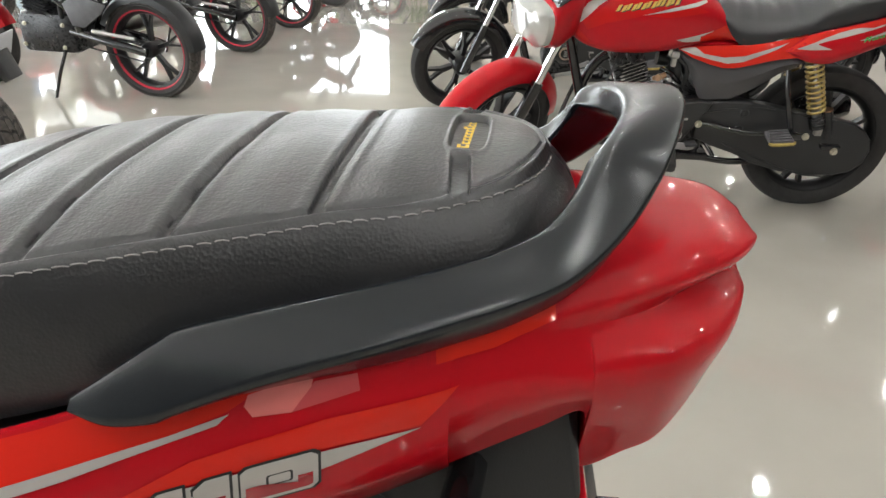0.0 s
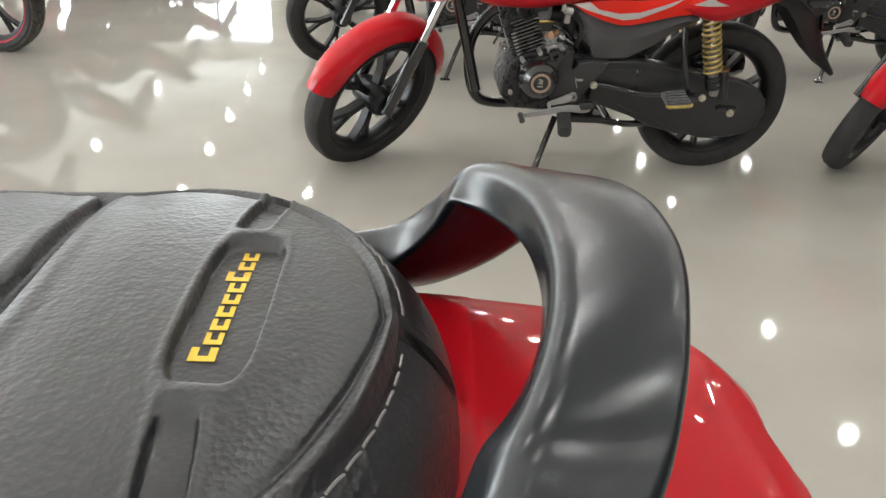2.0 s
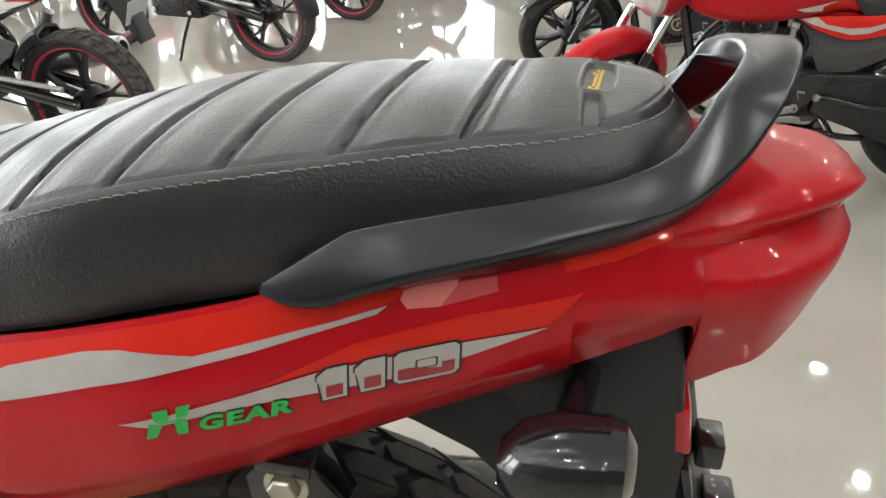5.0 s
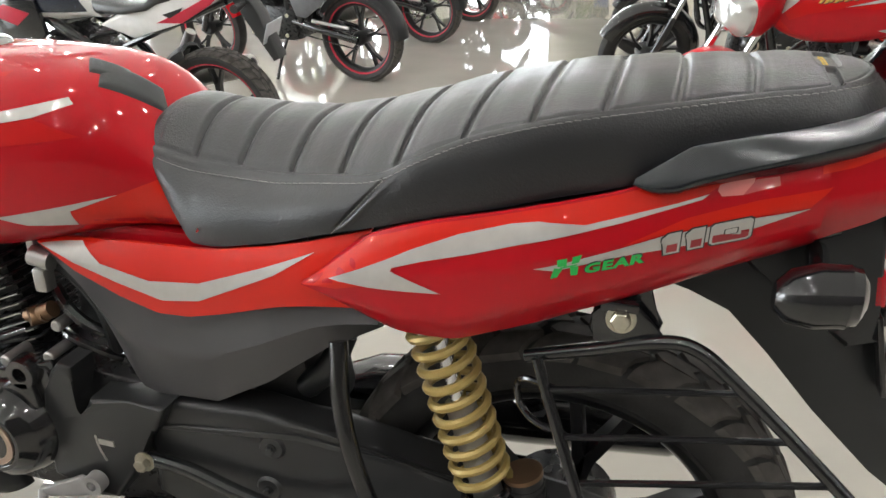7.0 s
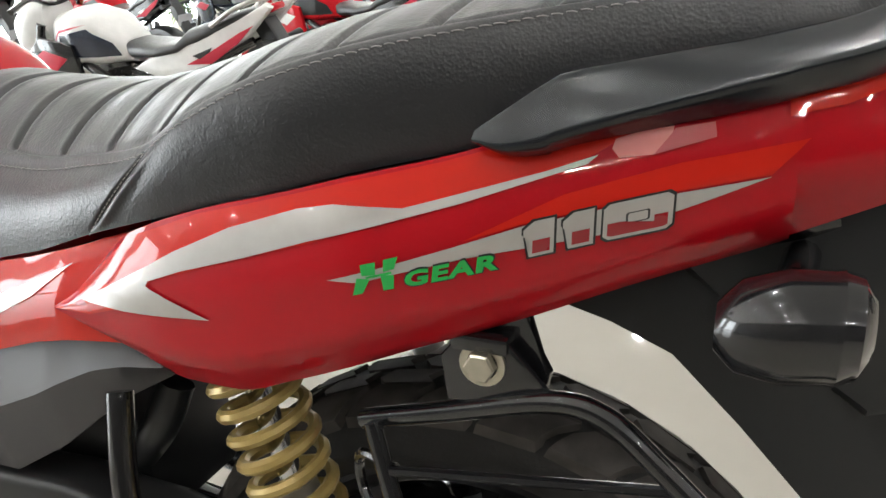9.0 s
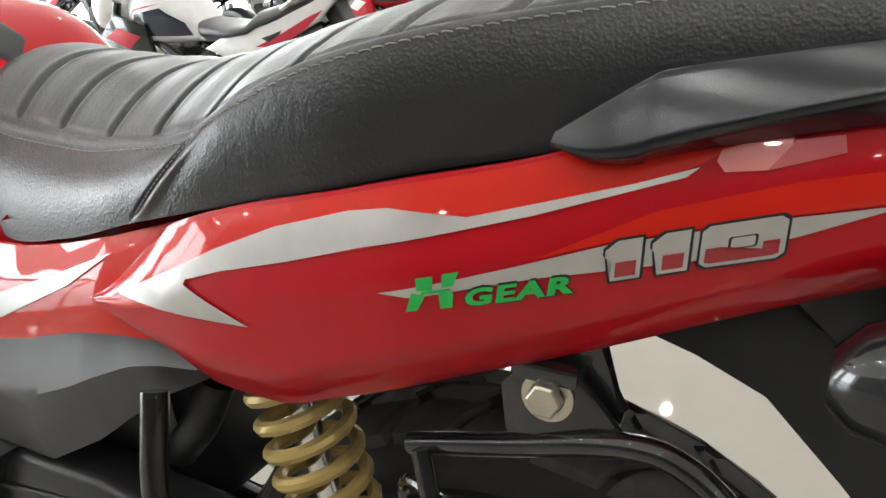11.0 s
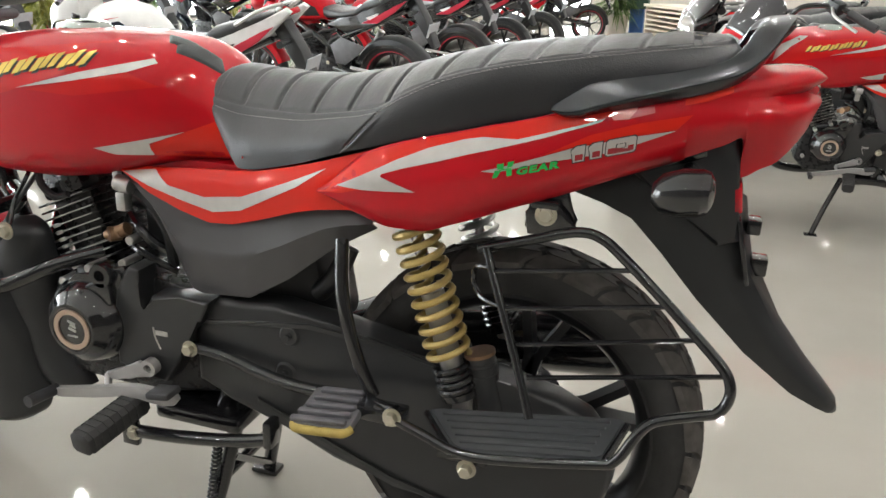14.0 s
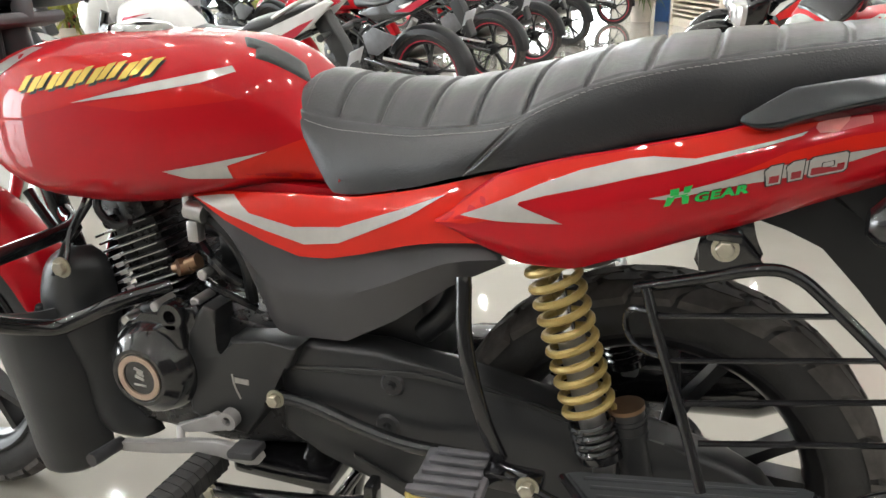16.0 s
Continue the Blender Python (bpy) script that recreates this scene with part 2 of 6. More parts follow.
def lay(bm, tree, side=-1, off=0.0012, step=0.012):
    """Cuts flat (x, z) faces small and lays them on a surface seen from one side."""
    xs = [v.co.x for v in bm.verts]
    zs = [v.co.z for v in bm.verts]
    for lo, hi, nrm in ((min(xs), max(xs), (1, 0, 0)), (min(zs), max(zs), (0, 0, 1))):
        k = lo + step
        while k < hi:
            bmesh.ops.bisect_plane(bm, geom=bm.verts[:] + bm.edges[:] + bm.faces[:], plane_co=Vector(nrm) * k, plane_no=nrm)
            k += step
    last = side * 0.15
    for v in bm.verts:
        hit = tree.ray_cast(Vector((v.co.x, side * 1.0, v.co.z)), Vector((0, -side, 0)))
        if hit[0]:
            last = hit[0].y + side * off
        v.co.y = last


def decal(name, outline, tree, material, parent, side=-1, off=0.0012, label=""):
    bm = bmesh.new()
    bm.faces.new([bm.verts.new((x, 0, z)) for x, z in outline])
    bmesh.ops.triangulate(bm, faces=bm.faces)
    lay(bm, tree, side, off)
    return part(name, bm, material, parent, label, sharp=60)


def letters(text, place, width, height, slant, shear=0.25):
    """A flat bold word in x and z that fills a width and height, starting at place, its line rising by slant degrees."""
    cu = bpy.data.curves.new("word", 'FONT')
    cu.body, cu.size, cu.resolution_u, cu.space_character, cu.offset = text, 1.0, 3, 1.12, 0.045
    ob = bpy.data.objects.new("word", cu)
    scene.collection.objects.link(ob)
    bpy.context.view_layer.update()
    me = bpy.data.meshes.new_from_object(ob.evaluated_get(bpy.context.evaluated_depsgraph_get()))
    bpy.data.objects.remove(ob)
    bpy.data.curves.remove(cu)
    bm = bmesh.new()
    bm.from_mesh(me)
    bpy.data.meshes.remove(me)
    xs, ys = [v.co.x for v in bm.verts], [v.co.y for v in bm.verts]
    fx, fy = width / (max(xs) - min(xs)), height / (max(ys) - min(ys))
    c, s = math.cos(radians(slant)), math.sin(radians(slant))
    for v in bm.verts:
        y = (v.co.y - min(ys)) * fy
        x = (v.co.x - min(xs)) * fx + shear * y
        v.co = Vector((place[0] + c * x - s * y, 0, place[1] + s * x + c * y))
    return bm


# ---------------------------------------------------------------- the commuter motorcycle
AX, AZ, R = 0.054, 0.342, 0.282          # rear axle and tyre radius
FX, FZ = -1.195, 0.309                   # front axle


def tyre_mesh(c, w=0.05, r=R):
    bm = bmesh.new()
    prof = [(r - 0.075, -w * 0.62), (r - 0.06, -w * 0.86), (r - 0.035, -w), (r - 0.014, -w * 0.86), (r - 0.004, -w * 0.5), (r - 0.002, 0),
            (r - 0.004, w * 0.5), (r - 0.014, w * 0.86), (r - 0.035, w), (r - 0.06, w * 0.86), (r - 0.075, w * 0.62)]
    lathe(bm, prof, c, 'y', 72)
    return bm


def tread_mesh(c, w=0.05, r=R, blocks=30):
    """Big slanted tread blocks with zigzag edges, proud of the carcass."""
    bm = bmesh.new()
    step = 2 * math.pi / blocks
    cross = [(0.05, 0.0), (0.30, 0.16), (0.48, 0.02), (0.72, 0.26), (0.90, 0.40), (1.0, 0.46)]
    for k in range(blocks):
        for s in (-1, 1):
            a0 = step * (k + (0.5 if s > 0 else 0))
            for lo, hi in ((0, 2), (2, 5)):
                rows = []
                for u, skew in cross[lo:hi + 1]:
                    if lo and u == cross[2][0]:
                        u += 0.05
                    drop = 0.013 * max(0, (u - 0.5) / 0.5) ** 1.5 + 0.002 * u
                    row = []
                    for lift, grow in ((-0.006, 0.02), (0.0034, -0.02)):
                        for e in (0, 1):
                            a = a0 + step * (skew + (0.84 if lo else 0.78) * e + (grow if e else -grow))
                            rr = r - drop + lift - 0.002
                            row.append((c[0] + rr * math.cos(a), c[1] + s * w * u, c[2] + rr * math.sin(a)))
                    rows.append([row[0], row[1], row[3], row[2]])
                loft(bm, rows)
    return bm


def alloy_wheel(root, name, c, material, tape=None, spokes=6, fine=True, r=R, w=0.05):
    wheel = part(name, tyre_rim(c, r), material, root)
    part("tyre", tyre_mesh(c, w, r), M["tyre"], wheel, "black rubber tyre")
    if fine:
        part("tread", tread_mesh(c, w, r), M["tread"], wheel)
    bm = bmesh.new()
    lathe(bm, [(0.012, -0.07), (0.04, -0.07), (0.05, -0.055), (0.05, 0.055), (0.04, 0.07), (0.012, 0.07)], c, 'y', 24)
    part("hub", bm, material, wheel)
    for k in range(spokes):
        a = 2 * math.pi * k / spokes + 0.3
        bm = bmesh.new()
        d, t = Vector((math.cos(a), 0, math.sin(a))), Vector((-math.sin(a), 0, math.cos(a)))
        C = Vector(c)
        ri = r - 0.078
        for s in (-1, 1):
            rings = []
            for f, half, off in ((0.045, 0.011, 0.0), (ri * 0.55, 0.008, 0.006 * s), (ri * 0.8, 0.007, 0.024 * s), (ri + 0.012, 0.008, 0.042 * s)):
                p = C + d * f + t * off
                rings.append([p + t * half + Vector((0, -0.016, 0)), p + t * half + Vector((0, 0.016, 0)),
                              p - t * half + Vector((0, 0.016, 0)), p - t * half + Vector((0, -0.016, 0))])
            loft(bm, rings)
        part("spoke", bm, material, wheel)
    if tape:
        bm = bmesh.new()
        lathe(bm, [(r - 0.072, -w * 0.64), (r - 0.064, -w * 0.84 - 0.002), (r - 0.06, -w * 0.86 - 0.001)], c, 'y', 64)
        part("rim_tape", bm, tape, wheel, "red reflective rim tape")
    return wheel


def tyre_rim(c, r=R):
    bm = bmesh.new()
    lathe(bm, [(r - 0.066, -0.036), (r - 0.072, -0.038), (r - 0.082, -0.034), (r - 0.092, -0.02), (r - 0.096, 0.0), (r - 0.092, 0.02),
               (r - 0.082, 0.034), (r - 0.072, 0.038), (r - 0.066, 0.036), (r - 0.08, 0.0)], c, 'y', 64, closed=True)
    return bm


SEAT_BOT = [(-0.421, 0.812), (-0.412, 0.797), (-0.399, 0.779), (-0.37, 0.740), (-0.345, 0.717), (-0.252, 0.736), (-0.172, 0.763), (-0.105, 0.783), (-0.067, 0.794), (-0.009, 0.809), (0.035, 0.821), (0.087, 0.833), (0.16, 0.853), (0.22, 0.868), (0.298, 0.884)]
SEAT_SEAM = [(-0.421, 0.816), (-0.412, 0.804), (-0.398, 0.797), (-0.347, 0.791), (-0.263, 0.793), (-0.191, 0.804), (-0.129, 0.818), (-0.087, 0.842), (-0.029, 0.869), (0.045, 0.889), (0.116, 0.901), (0.174, 0.909), (0.224, 0.916), (0.258, 0.920), (0.298, 0.922)]
SEAT_TOP = [(-0.421, 0.832), (-0.417, 0.841), (-0.407, 0.847), (-0.39, 0.848), (-0.345, 0.845), (-0.29, 0.843), (-0.24, 0.844), (-0.184, 0.853), (-0.12, 0.869), (-0.065, 0.885), (-0.024, 0.896), (0.032, 0.907), (0.11, 0.917), (0.19, 0.925), (0.25, 0.930), (0.28, 0.9305), (0.291, 0.928), (0.298, 0.9235)]
SEAT_WS = [(-0.421, 0.074), (-0.412, 0.082), (-0.398, 0.086), (-0.347, 0.091), (-0.263, 0.105), (-0.191, 0.122), (-0.129, 0.141), (-0.087, 0.147), (-0.029, 0.146), (0.045, 0.139), (0.116, 0.124), (0.174, 0.108), (0.24, 0.090)]
SEAT_WB = [(-0.421, 0.075), (-0.412, 0.085), (-0.398, 0.093), (-0.345, 0.117), (-0.252, 0.135), (-0.172, 0.149), (-0.105, 0.155), (-0.03, 0.155), (0.035, 0.148), (0.10, 0.137), (0.16, 0.121), (0.24, 0.100)]
SEAT_OUT = [(-0.421, 0.0), (0.19, 0.0), (0.238, 0.003), (0.256, 0.006), (0.271, 0.011), (0.284, 0.015), (0.291, 0.017), (0.298, 0.018)]
GROOVES = [-0.359, -0.300, -0.236, -0.174, -0.112, -0.049, 0.009, 0.069, 0.128, 0.190]


def ease(a, b, v):
    f = min(1.0, max(0.0, (v - a) / (b - a)))
    return f * f * (3 - 2 * f)


def seat_half(curve, x):
    """Half width of the seat: the curve in front, a rounded end behind."""
    f = ease(0.19, 0.235, x)
    t = min(1.0, max(0.0, (x - 0.2) / 0.098))
    tail = 0.102 * math.sqrt(1 - t ** 2.2) if curve is SEAT_WS else 0.111 * math.sqrt(1 - t ** 2.9)
    return max(0.0, interp(curve, min(x, 0.24)) * (1 - f) + tail * f)


def seat_point(x, v):
    """A point of the half section whose seam lies at x: v 0 at the lower edge, 0.4 at the seam, 1 on the middle line."""
    zb, zs, zt = interp(SEAT_BOT, x), interp(SEAT_SEAM, x), interp(SEAT_TOP, x)
    ws, wb = seat_half(SEAT_WS, x), seat_half(SEAT_WB, x)
    if v <= 0.4:
        s = v / 0.4
        h = 1 - s ** 3
        z = zb + (zs - zb) * s
        d = x - (-0.172 + 0.052 * max(0.0, (z - 0.763) / 0.058))          # folded seam where the rear side piece begins
        fold = -0.0032 * math.exp(-(d / 0.0022) ** 2) + (0.0022 * math.exp(-((d - 0.007) / 0.005) ** 2) if d > 0 else 0.0)
        return x + lin(SEAT_OUT, x) * h, ws + (wb - ws) * h + fold * ease(0.0, 0.25, s) * ease(0.84, 0.80, z) if abs(d) < 0.03 else ws + (wb - ws) * h, z
    s = (v - 0.4) / 0.6
    y = ws * (1 - s)
    z = zs + (zt - zs) * (1 - (1 - s) ** 2.6)
    slope = (seat_half(SEAT_WS, min(x + 0.0003, 0.298)) - seat_half(SEAT_WS, x - 0.0003)) / 0.0006 if x > 0.15 else 0.0
    dist = s * ws / math.sqrt(1 + slope * slope)
    z += 0.0020 * math.exp(-((dist - 0.0030) / 0.0022) ** 2) - 0.0012 * math.exp(-((dist - 0.0075) / 0.0011) ** 2)          # rolled border by the seam
    edge = ease(0.0078, 0.0100, dist)
    for g in GROOVES:
        d = x - (g + 0.005 * (1 - (1 - s) ** 2))
        if -0.015 < d < 0.03:
            z -= edge * 0.0040 * ease(-0.0012, 0.0006, d) * (1 - ease(0.0042, 0.0072, d))
            z += edge * 0.0008 * (math.exp(-((d + 0.004) / 0.003) ** 2) + math.exp(-((d - 0.0105) / 0.003) ** 2))
    near = min(abs(x - g - 0.003 - 0.005 * (1 - (1 - s) ** 2)) for g in GROOVES)
    if -0.40 < x:
        z += edge * 0.0020 * min(1.0, near / 0.026) * (1 - ease(0.20, 0.27, x))
    return x, y, z


def seat_side(x, z):
    """Half width of the seat's side at a place between its lower edge and the seam."""
    zb, zs = interp(SEAT_BOT, x), interp(SEAT_SEAM, x)
    h = 1 - min(1.0, max(0.0, (z - zb) / (zs - zb))) ** 3
    return seat_half(SEAT_WS, x) * (1 - h) + seat_half(SEAT_WB, x) * h


def seat_marks(x, y):
    """Depth of the pressed badge recess and of the two slots beside it, on the rear of the seat."""
    if not 0.23 < x < 0.28:
        return 0.0
    cut = 0.0
    for cx, cy, hx, hy, p, deep in ((0.2562 + 0.015 * y, 0.0015, 0.0096, 0.0345, 4.5, 0.0036), (0.2548 - 0.06 * (y + 0.06), -0.0635, 0.0046, 0.0205, 6, 0.0034), (0.2548 + 0.06 * (y - 0.06), 0.0650, 0.0046, 0.0205, 6, 0.0034)):
        q = ((abs(x - cx) / hx) ** p + (abs(y - cy) / hy) ** p) ** (1 / p)
        inside = (1 - q) * min(hx, hy)
        f = min(1.0, max(0.0, 0.5 + inside / 0.0011))
        cut -= deep * f * f * (3 - 2 * f)
        cut += 0.0005 * math.exp(-((inside + 0.0012) / 0.0009) ** 2)
    return cut


def bisect(seq, v):
    lo, hi = 0, len(seq)
    while lo < hi:
        m = (lo + hi) // 2
        lo, hi = (m + 1, hi) if seq[m] < v else (lo, m)
    return lo


def build_seat(root, fine=True):
    bm = bmesh.new()
    nx, nv = (680, 150) if fine else (90, 20)
    x0, x1 = -0.421, 0.29795
    rows = []
    for i in range(nx + 1):
        u = i / nx
        x = x0 + (x1 - x0) * (u / 0.56 * 0.80 if u < 0.56 else 0.80 + 0.20 * math.sin((u - 0.56) / 0.44 * math.pi / 2))
        half = [seat_point(x, k / nv) for k in range(nv + 1)]
        top = [0.0 if k < 0.42 * nv else 1.0 for k in range(nv + 1)]
        row = [(p, -y, z + t * seat_marks(p, -y)) for (p, y, z), t in zip(half, top)] + [(p, y, z + t * seat_marks(p, y)) for (p, y, z), t in list(zip(half, top))[-2::-1]]
        rows.append([bm.verts.new(p) for p in row])
    m = len(rows[0])
    for a, b in zip(rows, rows[1:]):
        for k in range(m - 1):
            bm.faces.new((a[k], b[k], b[k + 1], a[k + 1]))
    bm.faces.new(rows[0])
    bm.faces.new(rows[-1])
    for a, b in zip(rows, rows[1:]):
        bm.faces.new((a[0], a[-1], b[-1], b[0]))
    seat = part("seat", bm, M["leather"], root, "long black leatherette seat with cross grooves", sharp=60)
    if not fine:
        return seat
    # stitches along the welt seam, and the slanted seam at the step
    for s in (-1, 1):
        bm = bmesh.new()
        x = -0.40
        pts = []
        while x < 0.29795:
            p, y, z = seat_point(x, 0.388)
            pts.append(Vector((p, s * (y + 0.0004), z + 0.0006)))
            x += 0.002 if x < 0.24 else (0.0008 if x < 0.289 else 0.0001)
        run = [0.0]
        for a, b in zip(pts, pts[1:]):
            run.append(run[-1] + (b - a).length)

        def along(d):
            i = min(max(bisect(run, d), 1), len(run) - 1)
            f = (d - run[i - 1]) / max(run[i] - run[i - 1], 1e-9)
            return pts[i - 1].lerp(pts[i], min(1.0, f))
        d = 0.001
        while d < run[-1] - 0.004:
            line = []
            long = 0.0062 + 0.0005 * math.sin(d * 911)
            for j in range(5):
                f = j / 4
                line.append(along(d + long * f) + Vector((0, s * 0.0005 * (0.5 - f), 0.0009 * (0.5 - f) + 0.0005 * math.sin(math.pi * f))))
            tube(bm, line, 0.00036, 6, 0)
            d += 0.0074
        if s < 0:
            for k in range(20):
                f = k / 20
                for e in (0,):
                    xa, xb = -0.172 + 0.052 * f, -0.172 + 0.052 * (f + 0.034)
                    za, zb = 0.763 + 0.058 * f, 0.763 + 0.058 * (f + 0.034)
                    ya, yb = -seat_side(xa, za) - 0.0012, -seat_side(xb, zb) - 0.0012
                    q = [bm.verts.new(p) for p in ((xa, ya, za), (xb, yb, zb), (xb + 0.0008, yb, zb - 0.0004), (xa + 0.0008, ya, za - 0.0004))]
                    bm.faces.new(q)
        ob = part("stitching", bm, M["thread"], seat, "pale grey stitching")
    # printed badge in the rear recess: plain blocks for its letters
    bm = bmesh.new()
    y = -0.0225
    for k in range(9):
        big = k in (0, 6)
        wdt, hgt = (0.0066, 0.0062) if big else (0.0061, 0.0043)
        x0 = 0.2566 + 0.03 * (y + 0.02)
        for lo, hi, ca, cb in ((0.0, 1.0, 0.0, 0.30), (0.0, 0.30, 0.30, 0.80), (0.70, 1.0, 0.30, 0.80)):          # plain bracket shapes
            q = []
            for dz in (0.0, 0.00012):
                for dx, dy in ((-hgt * lo, ca), (-hgt * hi, ca), (-hgt * hi, cb), (-hgt * lo, cb)):
                    dy = dy * wdt
                    zz = seat_point(x0 + dx, 1 - 0.6 * abs(y + dy) / seat_half(SEAT_WS, x0))[2] + seat_marks(x0 + dx, y + dy)
                    q.append(bm.verts.new((x0 + dx, y + dy, zz + 0.0003 + dz)))
            bm.faces.new(q[4:])
            for i in range(4):
                bm.faces.new((q[i], q[(i + 1) % 4], q[4 + (i + 1) % 4], q[4 + i]))
        y += wdt
    part("badge_print", bm, M["yellow"], seat, "yellow printed badge on the seat")
    return seat


TANK = [(-0.950, 0.022, 0.765, 0.795), (-0.946, 0.055, 0.735, 0.815), (-0.93, 0.085, 0.710, 0.832), (-0.90, 0.110, 0.686, 0.848), (-0.85, 0.132, 0.667, 0.866),
        (-0.78, 0.145, 0.655, 0.880), (-0.70, 0.149, 0.655, 0.888), (-0.62, 0.148, 0.665, 0.890), (-0.55, 0.141, 0.680, 0.888), (-0.50, 0.131, 0.693, 0.882),
        (-0.46, 0.117, 0.701, 0.868), (-0.43, 0.105, 0.706, 0.846), (-0.40, 0.096, 0.709, 0.815), (-0.365, 0.092, 0.711, 0.768), (-0.338, 0.090, 0.712, 0.728), (-0.328, 0.082, 0.713, 0.719)]


def tank_ring(x):
    w, zb, zt = (interp([(t[0], t[k]) for t in TANK], x) for k in (1, 2, 3))
    return superring(x, w, zb, zt, 64, 0.62, 0.36)


def build_tank(root, fine=True):
    bm = bmesh.new()
    xs = [t[0] for t in TANK]
    st = []
    for a, b in zip(xs, xs[1:]):
        st += [a + (b - a) * k / 3 for k in range(3)]
    loft(bm, [tank_ring(x) for x in st + [xs[-1]]])
    tank = part("fuel_tank", bm, M["red"], root, "glossy red fuel tank with silver and orange decals", sharp=50)
    tree = bvh(tank)
    for side in ((-1, 1) if fine else (-1,)):
        decal("tank_flash", [(-0.487, 0.739), (-0.4383, 0.7587), (-0.3826, 0.7807), (-0.335, 0.733), (-0.4, 0.7215), (-0.484, 0.7215), (-0.491, 0.732)], tree, M["orange"], tank, side, 0.0008)
        decal("tank_arrow", [(-0.5741, 0.7283), (-0.4383, 0.7587), (-0.4883, 0.7399), (-0.4932, 0.7322), (-0.486, 0.722), (-0.5407, 0.7203)], tree, M["silver"], tank, side, 0.0014)
        decal("tank_upper_flash", [(-0.90, 0.77), (-0.80, 0.855), (-0.69, 0.865), (-0.565, 0.880), (-0.585, 0.845), (-0.72, 0.80), (-0.82, 0.775), (-0.88, 0.745)], tree, M["warm_red"], tank, side, 0.0008)
        decal("tank_lower_flash", [(-0.93, 0.735), (-0.915, 0.745), (-0.86, 0.70), (-0.80, 0.682), (-0.72, 0.694), (-0.80, 0.672), (-0.86, 0.676)], tree, M["warm_red"], tank, side, 0.0008)
        decal("tank_spear", [(-0.7044, 0.8069), (-0.5934, 0.8365), (-0.488, 0.8598), (-0.4808, 0.8535), (-0.5181, 0.8407), (-0.6038, 0.8239)], tree, M["silver"], tank, side, 0.0014)
        decal("tank_spear_fill", [(-0.69, 0.806), (-0.6038, 0.8229), (-0.5181, 0.8397), (-0.47, 0.822), (-0.6, 0.803)], tree, M["warm_red"], tank, side, 0.0008)
        decal("tank_nose_stripe", [(-0.932, 0.765), (-0.885, 0.832), (-0.82, 0.866), (-0.79, 0.868), (-0.85, 0.828), (-0.905, 0.765)], tree, M["silver"], tank, side, 0.0014)
    # raised name badge as plain slanted blocks
    bm = bmesh.new()
    x = -0.796
    for k in range(7):
        wd = 0.030 if k != 4 else 0.012
        zz = 0.815 + 0.165 * (x + 0.796)
        for lo, hi in (((0.0, 0.40), (0.58, 1.0)) if wd > 0.02 else ((0.0, 1.0),)):
            f = [bm.verts.new(p) for p in ((x + wd * lo, 0, zz), (x + wd * hi, 0, zz + 0.003), (x + wd * hi + 0.012, 0, zz + 0.023), (x + wd * lo + 0.012, 0, zz + 0.020))]
            bm.faces.new(f)
        x += wd + 0.003
    dk = bm.copy()
    for v in dk.verts:
        v.co.x += 0.003
        v.co.z -= 0.003
    lay(dk, tree, -1, 0.0016)
    lay(bm, tree, -1, 0.0030)
    part("badge_shadow", dk, M["plastic"], tank)
    part("name_badge", bm, M["gold"], tank, "gold name badge")
    # filler cap
    bm = bmesh.new()
    lathe(bm, [(0.0, 0.017), (0.022, 0.017), (0.027, 0.015), (0.036, 0.0145), (0.042, 0.012), (0.046, 0.006), (0.045, 0.0), (0.0, 0.0)], (-0.70, 0, 0.882), 'z', 40)
    part("filler_cap", bm, M["chrome"], tank, "chrome filler cap")
    # rubber pads at the rear corner
    for s in (-1,):
        for cx, cy, cz, sx, sy in ((-0.476, 0.048, 0.896, 0.054, 0.030), (-0.447, 0.054, 0.885, 0.072, 0.044)):
            bm = bmesh.new()
            g = []
            n = Vector((0.25, s * 0.62, 0.75)).normalized()
            t = Vector((0, -s * 0.77, 0.64))
            for i in range(15):
                row = []
                for j in range(13):
                    u, v = i / 14 * 2 - 1, j / 12 * 2 - 1
                    p = Vector((cx + sx / 2 * u - 0.012 * v, s * cy, cz)) + t * (sy / 2 * v * (1 - 0.2 * u)) + n * 0.15
                    hit = tree.ray_cast(p, -n)
                    q = hit[0] if hit[0] else p - n * 0.15
                    row.append(bm.verts.new(q + n * 0.0045 * (1 - max(abs(u), abs(v)) ** 8) - n * 0.0004))
                g.append(row)
            for a, b in zip(g, g[1:]):
                for k in range(12):
                    bm.faces.new((a[k], b[k], b[k + 1], a[k + 1]))
            part("tank_pad", bm, M["pad"], tank, "black rubber knee pad", sharp=60)
    return tank


P_TOP = [(-0.199, 0.715), (-0.165, 0.743), (-0.129, 0.771), (-0.067, 0.794), (-0.009, 0.809), (0.035, 0.821), (0.087, 0.833), (0.15, 0.852), (0.2, 0.866), (0.25, 0.878), (0.32, 0.888)]
P_BOT = [(-0.199, 0.711), (-0.163, 0.693), (-0.134, 0.684), (-0.093, 0.676), (-0.053, 0.677), (-0.007, 0.692), (0.059, 0.718), (0.129, 0.742), (0.196, 0.768), (0.262, 0.792), (0.32, 0.817)]
P_Y = [(-0.199, 0.165), (-0.13, 0.175), (-0.09, 0.18), (-0.03, 0.182), (0.03, 0.1805), (0.08, 0.17), (0.123, 0.157), (0.171, 0.143), (0.207, 0.134), (0.25, 0.122), (0.32, 0.094)]


def panel_y(x, v):
    return interp(P_Y, x) - 0.057 * max(0.0, v - 0.55) ** 1.5 - 0.10 * max(0.0, 0.25 - v) ** 1.3


